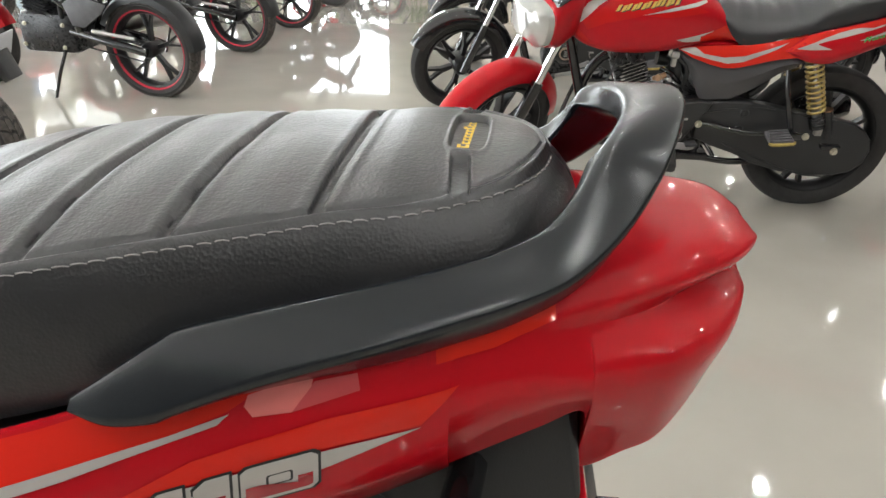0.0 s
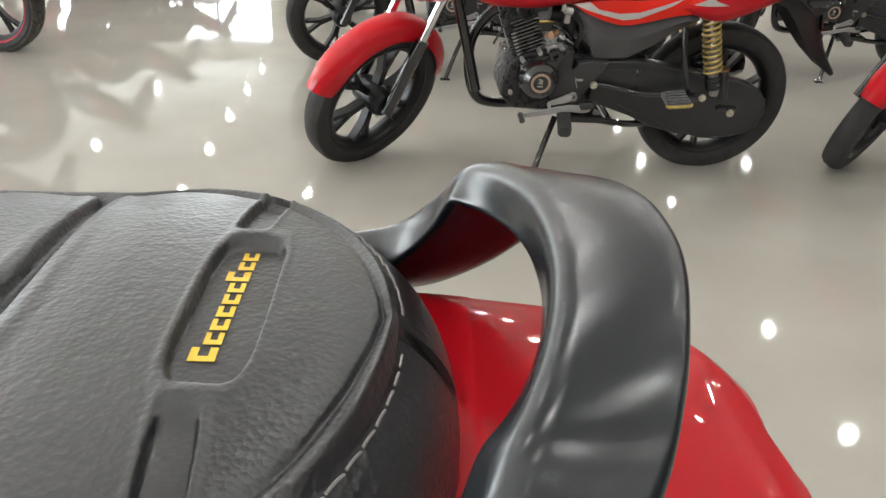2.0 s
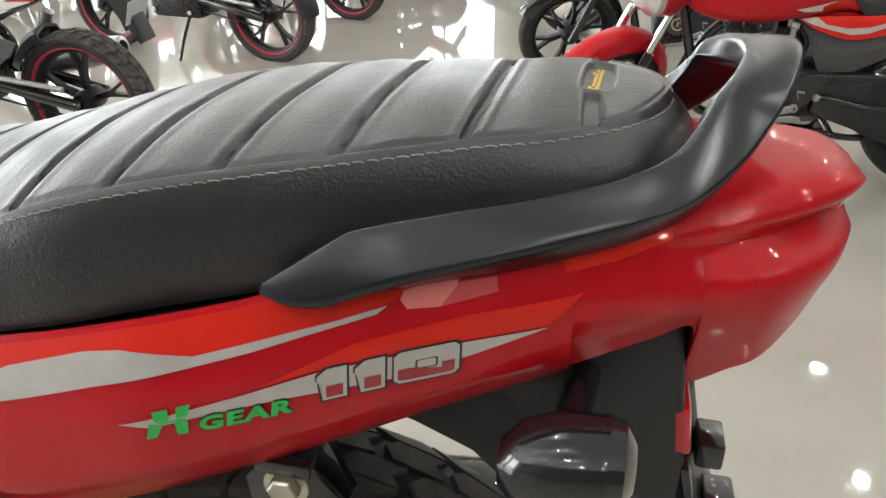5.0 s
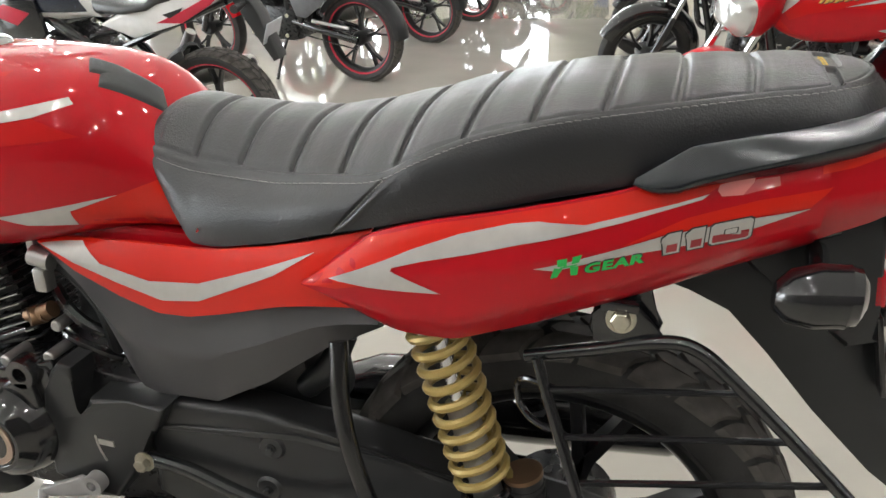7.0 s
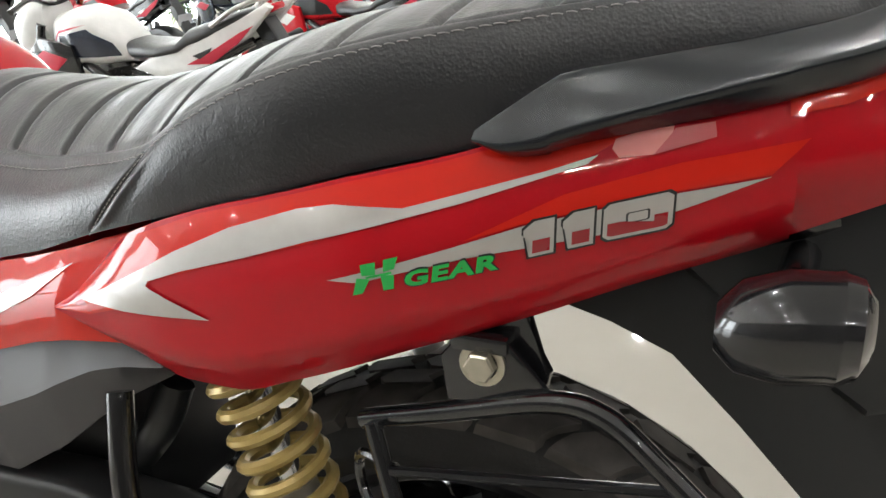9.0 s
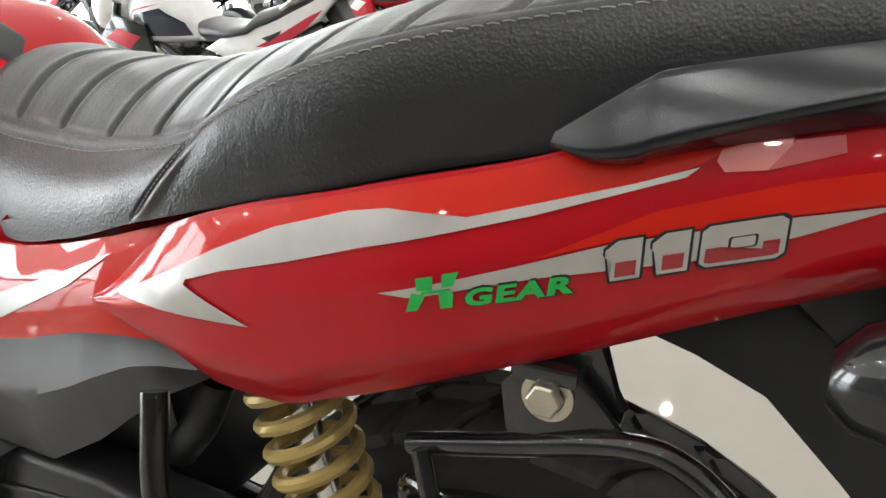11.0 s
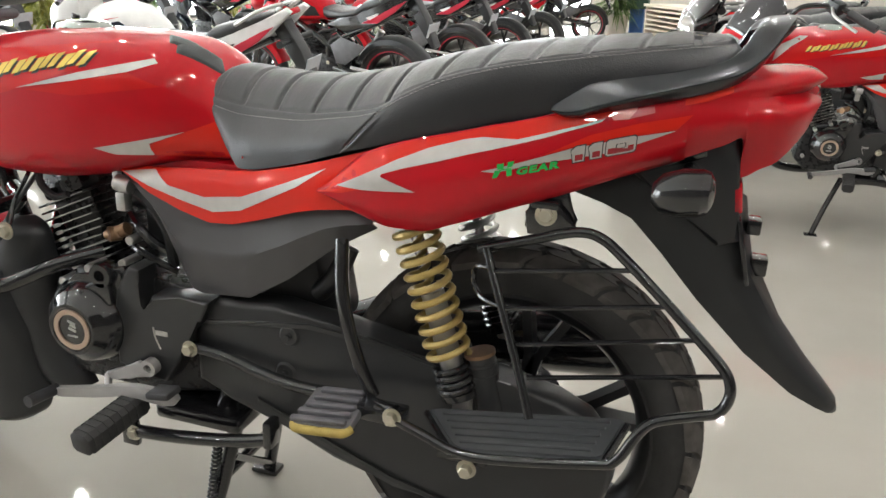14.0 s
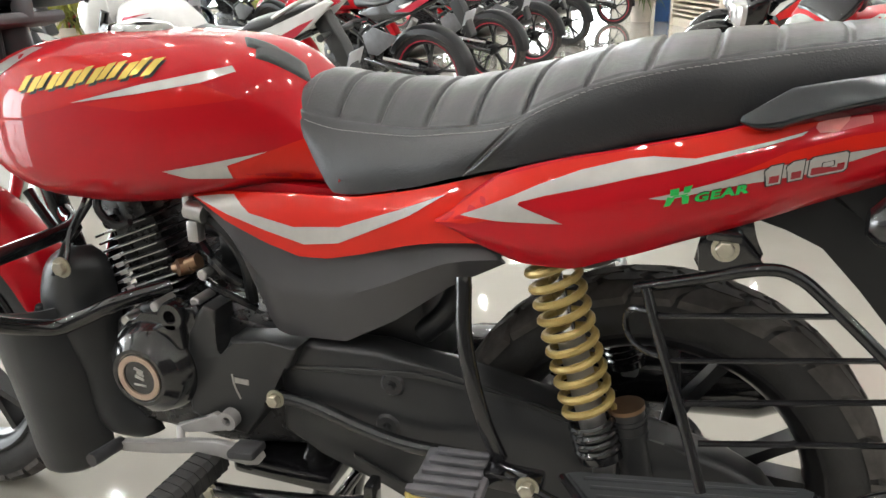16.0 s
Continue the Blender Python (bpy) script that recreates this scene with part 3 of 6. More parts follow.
C_TOP = [(-0.553, 0.6935), (-0.41, 0.7095), (-0.345, 0.715), (-0.31, 0.719), (-0.252, 0.733), (-0.2, 0.748), (-0.132, 0.770)]
C_MID = [(-0.553, 0.691), (-0.502, 0.664), (-0.44, 0.645), (-0.389, 0.635), (-0.347, 0.6395), (-0.298, 0.654), (-0.235, 0.676), (-0.199, 0.685), (-0.165, 0.689), (-0.132, 0.692)]


def cover_y(x, v):
    return lin([(-0.553, 0.115), (-0.45, 0.128), (-0.373, 0.137), (-0.28, 0.149), (-0.2, 0.159), (-0.13, 0.158)], x) - 0.03 * max(0.0, v - 0.3) ** 2


def lower_y(x, v):
    return lin([(-0.56, 0.110), (-0.45, 0.125), (-0.373, 0.133), (-0.25, 0.146), (-0.13, 0.150)], x) - (0.010 * (v - 0.56) / 0.44 if v > 0.56 else 0.018 * ((0.56 - v) / 0.56))


def build_panels(root, cowl, fine=True):
    # dark floor under the seat, between the panels
    bm = bmesh.new()
    loft(bm, [[(x, s * (panel_y(max(x, -0.19), 1.0) - 0.006), interp(P_TOP if x > -0.13 else SEAT_BOT, x) - dz) for s, dz in ((-1, 0.006), (1, 0.006), (1, 0.012), (-1, 0.012))] for x in np.linspace(-0.12, 0.30, 25)])
    part("seat_base", bm, M["plastic"], root, "black base under the seat")
    for s in (-1, 1):
        bm = bmesh.new()
        skin(bm, -0.199, 0.258, P_TOP, P_BOT, panel_y, 80, 16, 0.004, s)
        pan = part("side_panel", bm, M["red"], root, "glossy red side panel with silver stripe decals", sharp=50)
        bm = bmesh.new()
        skin(bm, -0.553, -0.132, C_TOP, C_MID, cover_y, 60, 8, 0.004, s, lin)
        cov = part("side_cover", bm, M["orange"], root, "orange-red side cover strip", sharp=50)
        bm = bmesh.new()
        skin(bm, -0.556, -0.126, [(-0.556, 0.690)] + [(x, z - 0.001) for x, z in C_MID[:8]] + [(-0.165, 0.686), (-0.126, 0.680)], [(-0.556, 0.684), (-0.503, 0.622), (-0.452, 0.522), (-0.443, 0.512), (-0.425, 0.508), (-0.336, 0.519), (-0.264, 0.564), (-0.191, 0.622), (-0.126, 0.660)], lower_y, 110, 16, 0.005, s, lin)
        low = part("lower_cover", bm, M["grey"], root, "dark grey plastic lower side cover", sharp=28)
        if s > 0:
            bm = bmesh.new()
            plate(bm, [(-0.53, 0.69), (-0.50, 0.60), (-0.455, 0.512), (-0.355, 0.519), (-0.262, 0.582), (-0.176, 0.640), (-0.124, 0.692), (-0.126, 0.745), (-0.25, 0.72)], 0.095, 0.108, 0.004)
            part("inner_fender", bm, M["plastic"], root, "black inner fender")
        if s > 0 and not fine:
            continue
        tree = bvh(pan, cowl)
        # orange field, dark fields and silver stripes
        decal("stripe_field", [(-0.197, 0.713), (-0.129, 0.769), (-0.067, 0.792), (-0.009, 0.807), (0.035, 0.819), (0.087, 0.831), (0.165, 0.853), (0.205, 0.864), (0.164, 0.837), (0.11, 0.815), (0.06, 0.803), (0.019, 0.787), (-0.03, 0.772), (-0.101, 0.749), (-0.104, 0.742), (-0.13, 0.7255), (-0.16, 0.716)], tree, M["orange"], pan, s, 0.0008)
        decal("silver_stripe", [(-0.108, 0.755), (-0.082, 0.769), (-0.04, 0.788), (0.006, 0.803), (0.029, 0.8075), (0.056, 0.8078), (0.0685, 0.8078), (0.105, 0.818), (0.14, 0.828), (0.165, 0.8365), (0.16, 0.832), (0.13, 0.8218), (0.099, 0.8113), (0.0705, 0.803), (0.0145, 0.7868), (-0.029, 0.7725), (-0.074, 0.759), (-0.101, 0.749)], tree, M["silver"], pan, s, 0.0014)
        decal("silver_arrow", [(-0.168, 0.725), (-0.135, 0.741), (-0.107, 0.7555), (-0.101, 0.749), (-0.1025, 0.7458), (-0.0906, 0.7384), (-0.053, 0.732), (-0.125, 0.7252)], tree, M["silver"], pan, s, 0.0016)
        decal("silver_streak", [(0.0285, 0.7675), (0.0625, 0.7778), (0.101, 0.7905), (0.1318, 0.801), (0.207, 0.8195), (0.2465, 0.8276), (0.209, 0.8115), (0.172, 0.7972), (0.13, 0.7883), (0.101, 0.7825), (0.069, 0.774), (0.0465, 0.7675)], tree, M["silver"], pan, s, 0.0013)
        decal("streak_field", [(0.1, 0.7915), (0.1318, 0.802), (0.207, 0.8205), (0.2465, 0.8286), (0.262, 0.846), (0.205, 0.834), (0.15, 0.817)], tree, M["orange"], pan, s, 0.0010)
        decal("pale_sticker", [(0.1712, 0.8396), (0.1724, 0.8441), (0.1999, 0.8536), (0.1991, 0.8479), (0.1914, 0.8375), (0.175, 0.8354)], tree, M["pink"], pan, s, 0.0016)
        decal("pale_sticker_end", [(0.1914, 0.8375), (0.1991, 0.8479), (0.2003, 0.8499), (0.2182, 0.8533), (0.2198, 0.8464)], tree, M["rose"], pan, s, 0.0016)
        decal("bright_sticker", [(0.2505, 0.8659), (0.2516, 0.8561), (0.2762, 0.8617), (0.3024, 0.8725), (0.3018, 0.8807), (0.2779, 0.8728)], tree, M["orange"], pan, s, 0.0018)
        tree2 = bvh(cov)
        decal("cover_stripe", [(-0.548, 0.6905), (-0.4933, 0.6986), (-0.485, 0.6907), (-0.4634, 0.6804), (-0.3951, 0.6727), (-0.329, 0.683), (-0.2499, 0.7149), (-0.1893, 0.7417), (-0.2346, 0.711), (-0.3299, 0.6628), (-0.3797, 0.6528), (-0.4383, 0.662), (-0.5005, 0.6748)], tree2, M["silver"], cov, s, 0.0014)
        if s < 0:
            one = [(0.04, 0.0), (0.21, 0.0), (0.21, 1.0), (0.07, 1.0), (0.0, 0.80), (0.0, 0.60), (0.04, 0.60)]
            rim = [(0.58, 0.0), (0.96, 0.0), (1.0, 0.12), (1.0, 0.88), (0.96, 1.0), (0.58, 1.0), (0.54, 0.88), (0.54, 0.12)]
            hole = [(0.70, 0.36), (0.84, 0.36), (0.85, 0.40), (0.85, 0.62), (0.84, 0.66), (0.70, 0.66), (0.69, 0.62), (0.69, 0.40)]

            def numeral(faces, grow, off, material, name, label=""):
                bm = bmesh.new()
                for f in faces:
                    cu, cv = sum(q[0] for q in f) / len(f), sum(q[1] for q in f) / len(f)
                    vs = []
                    for u, v in f:
                        u, v = u * 0.0735, v * 0.0182
                        u, v = u + grow * (1 if u > cu * 0.0735 else -1), v + grow * (1 if v > cv * 0.0182 else -1)
                        u += 0.27 * v
                        vs.append(bm.verts.new((0.1315 + 0.9686 * u - 0.2487 * v, 0, 0.7835 + 0.2487 * u + 0.9686 * v)))
                    bm.faces.new(vs)
                bmesh.ops.triangulate(bm, faces=bm.faces)
                lay(bm, tree, s, off, 0.01)
                part(name, bm, material, pan, label)
            ones = [one, [(u + 0.268, v) for u, v in one]]
            ring = [[rim[i], rim[(i + 1) % 8], hole[(i + 1) % 8], hole[i]] for i in range(8)]
            numeral(ones + [rim], 0.0011, 0.0018, M["plastic"], "number_outline")
            numeral(ones + ring + [[(0.715, 0.39), (0.825, 0.39), (0.835, 0.42), (0.835, 0.60), (0.825, 0.63), (0.715, 0.63), (0.705, 0.60), (0.705, 0.42)]], 0.0, 0.0023, M["silver"], "number_print", "silver number 110 with a dark outline")
            fill = [(0.065, 0.09), (0.185, 0.09), (0.185, 0.46), (0.065, 0.46)]
            low = [(0.57, 0.13), (0.60, 0.09), (0.94, 0.09), (0.97, 0.13), (0.97, 0.46), (0.88, 0.46), (0.88, 0.28), (0.66, 0.28), (0.66, 0.46), (0.57, 0.46)]
            numeral([fill, [(u + 0.268, v) for u, v in fill], low], 0.0, 0.0027, M["dark_red"], "number_fill")
            for grow, off, mt, nm, lb in ((0.0008, 0.0016, "plastic", "word_outline", ""), (0.0, 0.0021, "green", "word_print", "green lettering GEAR")):
                bm = letters("GEAR", (0.0712 - grow, 0.7660 - grow), 0.0495 + 2 * grow, 0.0088 + 2 * grow, 13.2, 0.35)
                lay(bm, tree, s, off)
                part(nm, bm, M[mt], pan, lb)
            bm = bmesh.new()
            for o in ([(0.0482, 0.7781), (0.0565, 0.7801), (0.0565, 0.7729), (0.0491, 0.7719)], [(0.0464, 0.7706), (0.0534, 0.7703), (0.0494, 0.7620), (0.0438, 0.7605)], [(0.0608, 0.7815), (0.0684, 0.7836), (0.0664, 0.7766), (0.0607, 0.7749)],
                      [(0.0593, 0.7730), (0.0663, 0.7732), (0.0660, 0.7654), (0.0605, 0.7642)], [(0.0512, 0.7716), (0.0652, 0.7752), (0.0648, 0.7738), (0.0514, 0.7703)]):
                bm.faces.new([bm.verts.new((x, 0, z)) for x, z in o])
            lay(bm, tree, s, 0.0022)
            part("emblem_print", bm, M["green"], pan, "green leaf-like emblem")


TAIL = [(0.25, (0.1045, 0.789), (0.1212, 0.826), (0.115, 0.86), (0.107, 0.871), (0.083, 0.882), 0.885), (0.298, (0.089, 0.808), (0.1035, 0.836), (0.1, 0.865), (0.096, 0.877), (0.074, 0.888), 0.891),
        (0.3185, (0.083, 0.816), (0.0945, 0.838), (0.0905, 0.866), (0.089, 0.879), (0.07, 0.89), 0.894), (0.3215, (0.061, 0.767), (0.0925, 0.834), (0.089, 0.866), (0.088, 0.879), (0.069, 0.89), 0.894),
        (0.343, (0.058, 0.777), (0.081, 0.838), (0.0765, 0.868), (0.079, 0.882), (0.061, 0.893), 0.897), (0.361, (0.053, 0.788), (0.071, 0.842), (0.064, 0.8695), (0.0695, 0.883), (0.054, 0.895), 0.898),
        (0.385, (0.036, 0.817), (0.05, 0.849), (0.0415, 0.8705), (0.051, 0.885), (0.04, 0.895), 0.897), (0.4, (0.016, 0.845), (0.024, 0.855), (0.018, 0.872), (0.027, 0.8855), (0.021, 0.89), 0.892),
        (0.4035, (0.006, 0.853), (0.008, 0.857), (0.006, 0.873), (0.01, 0.885), (0.008, 0.887), 0.888)]


def build_tail(root):
    """One cowl that grows out of the side panels: a rounded upper lobe, a crease, and a lower skirt."""
    def column(k):
        pts = []
        for t in TAIL:
            e = ease(0.27, 0.40, t[0])
            y, z = t[k] if k < 6 else (0.0, t[6])
            if k < 3:            # skirt
                pts.append((t[0] + e * (0.0009 + 0.09 * y), y * (1 + 0.21 * e), z + 0.006 * e))
            elif k == 3:         # crease
                pts.append((t[0] - 0.011 * ease(0.335, 0.40, t[0]), y * (1 + 0.02 * e), z))
            else:                # upper lobe
                pts.append((t[0] + e * (0.0015 + 0.13 * y), y * (1 - 0.06 * e), z + 0.001 * e))
        return smooth_path(pts, 6)
    cols = [column(k) for k in range(1, 7)]
    rings = []
    for i in range(len(cols[0])):
        p = [c[i] for c in cols]
        half = smooth_path(p[:3], 6)[:-1] + smooth_path(p[2:], 6)
        rings.append(half + [Vector((q.x, -q.y, q.z)) for q in half[-2::-1]])
    bm = bmesh.new()
    loft(bm, rings)
    cowl = part("tail_cowl", bm, M["red"], root, "glossy red tail cowl with a rounded upper lobe", sharp=32)
    bm = bmesh.new()
    rows = []
    for x, w, zb, zt in ((0.380, 0.030, 0.862, 0.882), (0.396, 0.022, 0.864, 0.880), (0.4020, 0.012, 0.867, 0.877)):
        rows.append(superring(x, w, zb, zt, 24, 0.6, 0.5))
    loft(bm, rows)
    part("tail_lamp", bm, M["redlens"], root, "red tail lamp lens")
    return cowl


# inner upper edge, outer lower edge and thickness of the grab rail, from its front tip to the middle of the loop
RAIL = [((0.1045, -0.153, 0.849), (0.103, -0.1555, 0.843), 0.004), ((0.1235, -0.149, 0.863), (0.12, -0.159, 0.8395), 0.014), ((0.141, -0.144, 0.875), (0.139, -0.159, 0.842), 0.018),
        ((0.149, -0.1405, 0.8785), (0.149, -0.157, 0.846), 0.02), ((0.173, -0.1315, 0.883), (0.174, -0.1495, 0.854), 0.021), ((0.2, -0.122, 0.8875), (0.205, -0.142, 0.8635), 0.021),
        ((0.225, -0.113, 0.8915), (0.233, -0.1355, 0.872), 0.02), ((0.25, -0.1045, 0.8965), (0.259, -0.1275, 0.8795), 0.019), ((0.2735, -0.0965, 0.902), (0.285, -0.118, 0.8865), 0.018),
        ((0.2948, -0.088, 0.911), (0.3095, -0.105, 0.8945), 0.017), ((0.3096, -0.079, 0.9264), (0.3308, -0.0885, 0.911), 0.016), ((0.3185, -0.0695, 0.9415), (0.3458, -0.0705, 0.9304), 0.015),
        ((0.3235, -0.0575, 0.9475), (0.3535, -0.0535, 0.9435), 0.015), ((0.3285, -0.04, 0.951), (0.3585, -0.035, 0.9515), 0.015), ((0.332, -0.02, 0.953), (0.362, -0.017, 0.9555), 0.015),
        ((0.333, 0.0, 0.9535), (0.363, 0.0, 0.9565), 0.015)]


def build_rail(root):
    keys = RAIL + [((a[0], -a[1], a[2]), (b[0], -b[1], b[2]), t) for a, b, t in RAIL[-2::-1]]
    ins = smooth_path([k[0] for k in keys], 6)
    outs = smooth_path([k[1] for k in keys], 6)
    ts = [p.x for p in smooth_path([(k[2], 0, 0) for k in keys], 6)]
    rings = []
    for i, (a, b, t) in enumerate(zip(ins, outs, ts)):
        c, w = (a + b) / 2, a - b
        tan = (cs_next(ins, outs, i, 1) - cs_next(ins, outs, i, -1)).normalized()
        n = tan.cross(w).normalized()
        if n.dot(Vector((0, c.y * 6, 1))) < 0:
            n = -n
        c = c - n * t * 0.5          # the two edges lie on the outer face
        ring = []
        for k in range(32):
            ang = 2 * math.pi * k / 32
            ca, sa = math.cos(ang), math.sin(ang)
            lip = 0.004 * ease(0.20, 0.33, c.x) * (0.5 - 0.5 * sa) if ca > 0 else 0.0          # the inner wall slopes into the loop
            ring.append(c + w * 0.5 * math.copysign(abs(ca) ** 0.26, ca) + w.normalized() * lip + n * t * (0.5 * math.copysign(abs(sa) ** 0.40, sa) + (0.10 * sa if sa > 0 else 0.0)))
        rings.append(ring)
    bm = bmesh.new()
    loft(bm, rings)
    part("grab_rail", bm, M["rail"], root, "satin black grab rail", sharp=60)


def cs_next(ins, outs, i, step):
    k = min(max(i + step, 0), len(ins) - 1)
    return (ins[k] + outs[k]) / 2


def coil(root, parent, a, b, turns, r, wire, material, steps=16):
    a, b = Vector(a), Vector(b)
    d = (b - a).normalized()
    u = d.cross(Vector((0, 1, 0))).normalized()
    v = d.cross(u)
    n = int(turns * steps)
    pts = [a + (b - a) * k / n + r * (u * math.cos(2 * math.pi * k / steps) + v * math.sin(2 * math.pi * k / steps)) for k in range(n + 1)]
    bm = bmesh.new()
    tube(bm, pts, wire, 8, 0)
    return part("spring", bm, material, parent)


def rod(bm, a, b, r, n=16):
    tube(bm, [a, b], r, n, 0)


def build_shock(root, y, spring):
    top, low = Vector((-0.092, y, 0.722)), Vector((0.005, y, 0.412))
    d = (low - top)
    bm = bmesh.new()
    rod(bm, top, top + d * 0.72, 0.009)
    sh = part("shock_absorber", bm, M["chrome"], root, "rear shock absorber with exposed coil spring")
    coil(root, sh, top + d * 0.05, top + d * 0.78, 12, 0.0285, 0.0051, spring)
    bm = bmesh.new()
    rod(bm, top + d * 0.46, top + d * 0.93, 0.0165)
    part("damper_body", bm, M["alu"], sh)
    if y < 0:
        bm = bmesh.new()
        rod(bm, (0.048, y + 0.012, 0.385), (0.022, y + 0.012, 0.492), 0.0205, 24)
        for f in (0.70, 0.80, 0.86):
            c = Vector((0.048, y + 0.012, 0.385)).lerp(Vector((0.022, y + 0.012, 0.492)), f)
            rod(bm, c, c + Vector((-0.0008, 0, 0.0035)), 0.0218, 24)
        can = part("gas_canister", bm, M["case"], sh, "black gas canister with ribbed collar")
        bm = bmesh.new()
        rod(bm, (0.0225, y + 0.012, 0.490), (0.0213, y + 0.012, 0.495), 0.0222, 24)
        part("canister_cap", bm, M["copper"], can, "bronze canister cap")
    coil(root, sh, top + d * 0.80, top + d * 0.93, 4, 0.026, 0.0046, M["black"])
    bm = bmesh.new()
    rod(bm, top + d * 0.0, top + d * 0.05, 0.030)
    part("upper_seat", bm, M["black"], sh)
    bm = bmesh.new()
    rod(bm, top + d * 0.92, top + d * 0.95, 0.028)
    part("lower_seat", bm, M["black"], sh)
    bm = bmesh.new()
    box(bm, low + Vector((0, 0, 0.004)), (0.026, 0.03, 0.034), 0.004)
    part("shock_eye", bm, M["alu"], sh)


def bolt(parent, p, r=0.010, h=0.008, material="steel"):
    bm = bmesh.new()
    x, y, z = p
    lathe(bm, [(0.0, 0.0), (r * 1.45, 0.0), (r * 1.45, -0.0022), (r * 0.98, -0.0024)], p, 'y', 20)
    lathe(bm, [(r, -0.002), (r, -h + 0.001), (r * 0.86, -h), (0.0, -h)], p, 'y', 6)
    return part("bolt", bm, M[material], parent, "zinc-plated hex bolt" if material == "steel" else "")


def build_running_gear(root, main=True):
    alloy_wheel(root, "rear_wheel", (AX, 0, AZ), M["rim"], None, 6, main)
    # swing arm and chain case
    bm = bmesh.new()
    for s in (-1, 1):
        tube(bm, [(-0.40, s * 0.085, 0.36), (-0.2, s * 0.085, 0.34), (AX + 0.03, s * 0.085, AZ)], 0.018, 10, 2)
    part("swing_arm", bm, M["black"], root, "black tubular swing arm")
    bm = bmesh.new()
    plate(bm, [(-0.44, 0.495), (-0.413, 0.503), (-0.292, 0.512), (-0.197, 0.498), (-0.106, 0.481), (-0.039, 0.463), (0.07, 0.455), (0.134, 0.444), (0.180, 0.422), (0.212, 0.385), (0.222, 0.34), (0.21, 0.29), (0.17, 0.252), (0.11, 0.235), (0.02, 0.235), (-0.10, 0.245), (-0.204, 0.268), (-0.284, 0.308), (-0.38, 0.338), (-0.44, 0.36)], -0.118, -0.066, 0.010, 3)
    case = part("chain_case", bm, M["case"], root, "black enclosed chain case")
    bm = bmesh.new()
    plate(bm, [(-0.42, 0.470), (-0.238, 0.494), (-0.108, 0.482), (0.02, 0.455), (0.02, 0.449), (-0.108, 0.476), (-0.238, 0.487), (-0.42, 0.463)], -0.1215, -0.1175, 0.0015, 1)
    plate(bm, [(-0.33, 0.352), (-0.204, 0.300), (-0.10, 0.262), (0.0, 0.238), (0.07, 0.236), (0.07, 0.230), (0.0, 0.231), (-0.10, 0.255), (-0.204, 0.293), (-0.33, 0.345)], -0.1215, -0.1175, 0.0015, 1)
    part("case_ribs", bm, M["case"], case)
    for p in ((-0.272, -0.123, 0.468), (-0.280, -0.123, 0.405)):
        bm = bmesh.new()
        lathe(bm, [(0.018, 0.006), (0.014, 0.001), (0.0, 0.0)], p, 'y', 20)
        part("case_boss", bm, M["case"], case)
        bolt(case, (p[0], p[1] + 0.001, p[2]), 0.0045, 0.006, "plastic")
    build_shock(root, -0.122, M["spring"])
    build_shock(root, 0.122, M["alu"] if main else M["spring"])
    # rear mudguard with flap
    bm = bmesh.new()
    rows = []
    for fx, fz, bx, bz, w in ((0.100, 0.737, 0.130, 0.768, 0.078), (0.165, 0.719, 0.200, 0.778, 0.078), (0.203, 0.703, 0.262, 0.778, 0.078), (0.245, 0.661, 0.330, 0.722, 0.076), (0.295, 0.604, 0.350, 0.652, 0.070),
                              (0.363, 0.535, 0.402, 0.564, 0.058), (0.429, 0.482, 0.449, 0.507, 0.045), (0.464, 0.462, 0.477, 0.479, 0.034), (0.482, 0.452, 0.492, 0.464, 0.024), (0.491, 0.447, 0.496, 0.452, 0.012)):
        f, b = Vector((fx, 0, fz)), Vector((bx, 0, bz))
        Y = Vector((0, w, 0))
        m, k = f.lerp(b, 0.55), f.lerp(b, 1.12)
        rows.append([f - Y, m - Y, b - Y * 0.8, k, b + Y * 0.8, m + Y, f + Y, f.lerp(b, 0.25) + Y * 0.86, f.lerp(b, 0.7), f.lerp(b, 0.25) - Y * 0.86])
    loft(bm, rows)
    guard = part("rear_mudguard", bm, M["plastic"], root, "matt black rear mudguard with a long flap", sharp=55)
    bm = bmesh.new()
    plate(bm, [(0.20, 0.760), (0.21, 0.778), (0.310, 0.820), (0.319, 0.815), (0.330, 0.727), (0.336, 0.690), (0.31, 0.68), (0.245, 0.73)], -0.080, 0.080, 0.006)
    part("number_plate_bracket", bm, M["plastic"], guard)
    # rear indicators and reflector
    for s in (-1, 1):
        bm = bmesh.new()
        rings = []
        for f, r in ((0.0, 0.012), (0.15, 0.022), (0.45, 0.027), (0.72, 0.026), (0.78, 0.0265)):
            rings.append([(0.228 + 0.070 * f, s * 0.146 + r * 1.0 * math.cos(a), 0.756 + 0.008 * f + r * 1.08 * math.sin(a)) for a in np.linspace(0, 2 * math.pi, 24, endpoint=False)])
        loft(bm, rings)
        tube(bm, [(0.262, s * 0.13, 0.772), (0.268, s * 0.07, 0.774)], 0.010, 10, 0)
        ind = part("rear_indicator", bm, M["black"], root, "black rear indicator with a smoky lens")
        bm = bmesh.new()
        rings = []
        for f, r in ((0.78, 0.026), (0.90, 0.0235), (0.98, 0.015), (1.0, 0.004)):
            rings.append([(0.228 + 0.070 * f, s * 0.146 + r * 1.0 * math.cos(a), 0.756 + 0.008 * f + r * 1.08 * math.sin(a)) for a in np.linspace(0, 2 * math.pi, 24, endpoint=False)])
        loft(bm, rings)
        part("indicator_lens", bm, M["lens"], ind)
    bm = bmesh.new()
    box(bm, (0.326, -0.005, 0.742), (0.012, 0.15, 0.034), 0.003, rot(0, -8, 0))
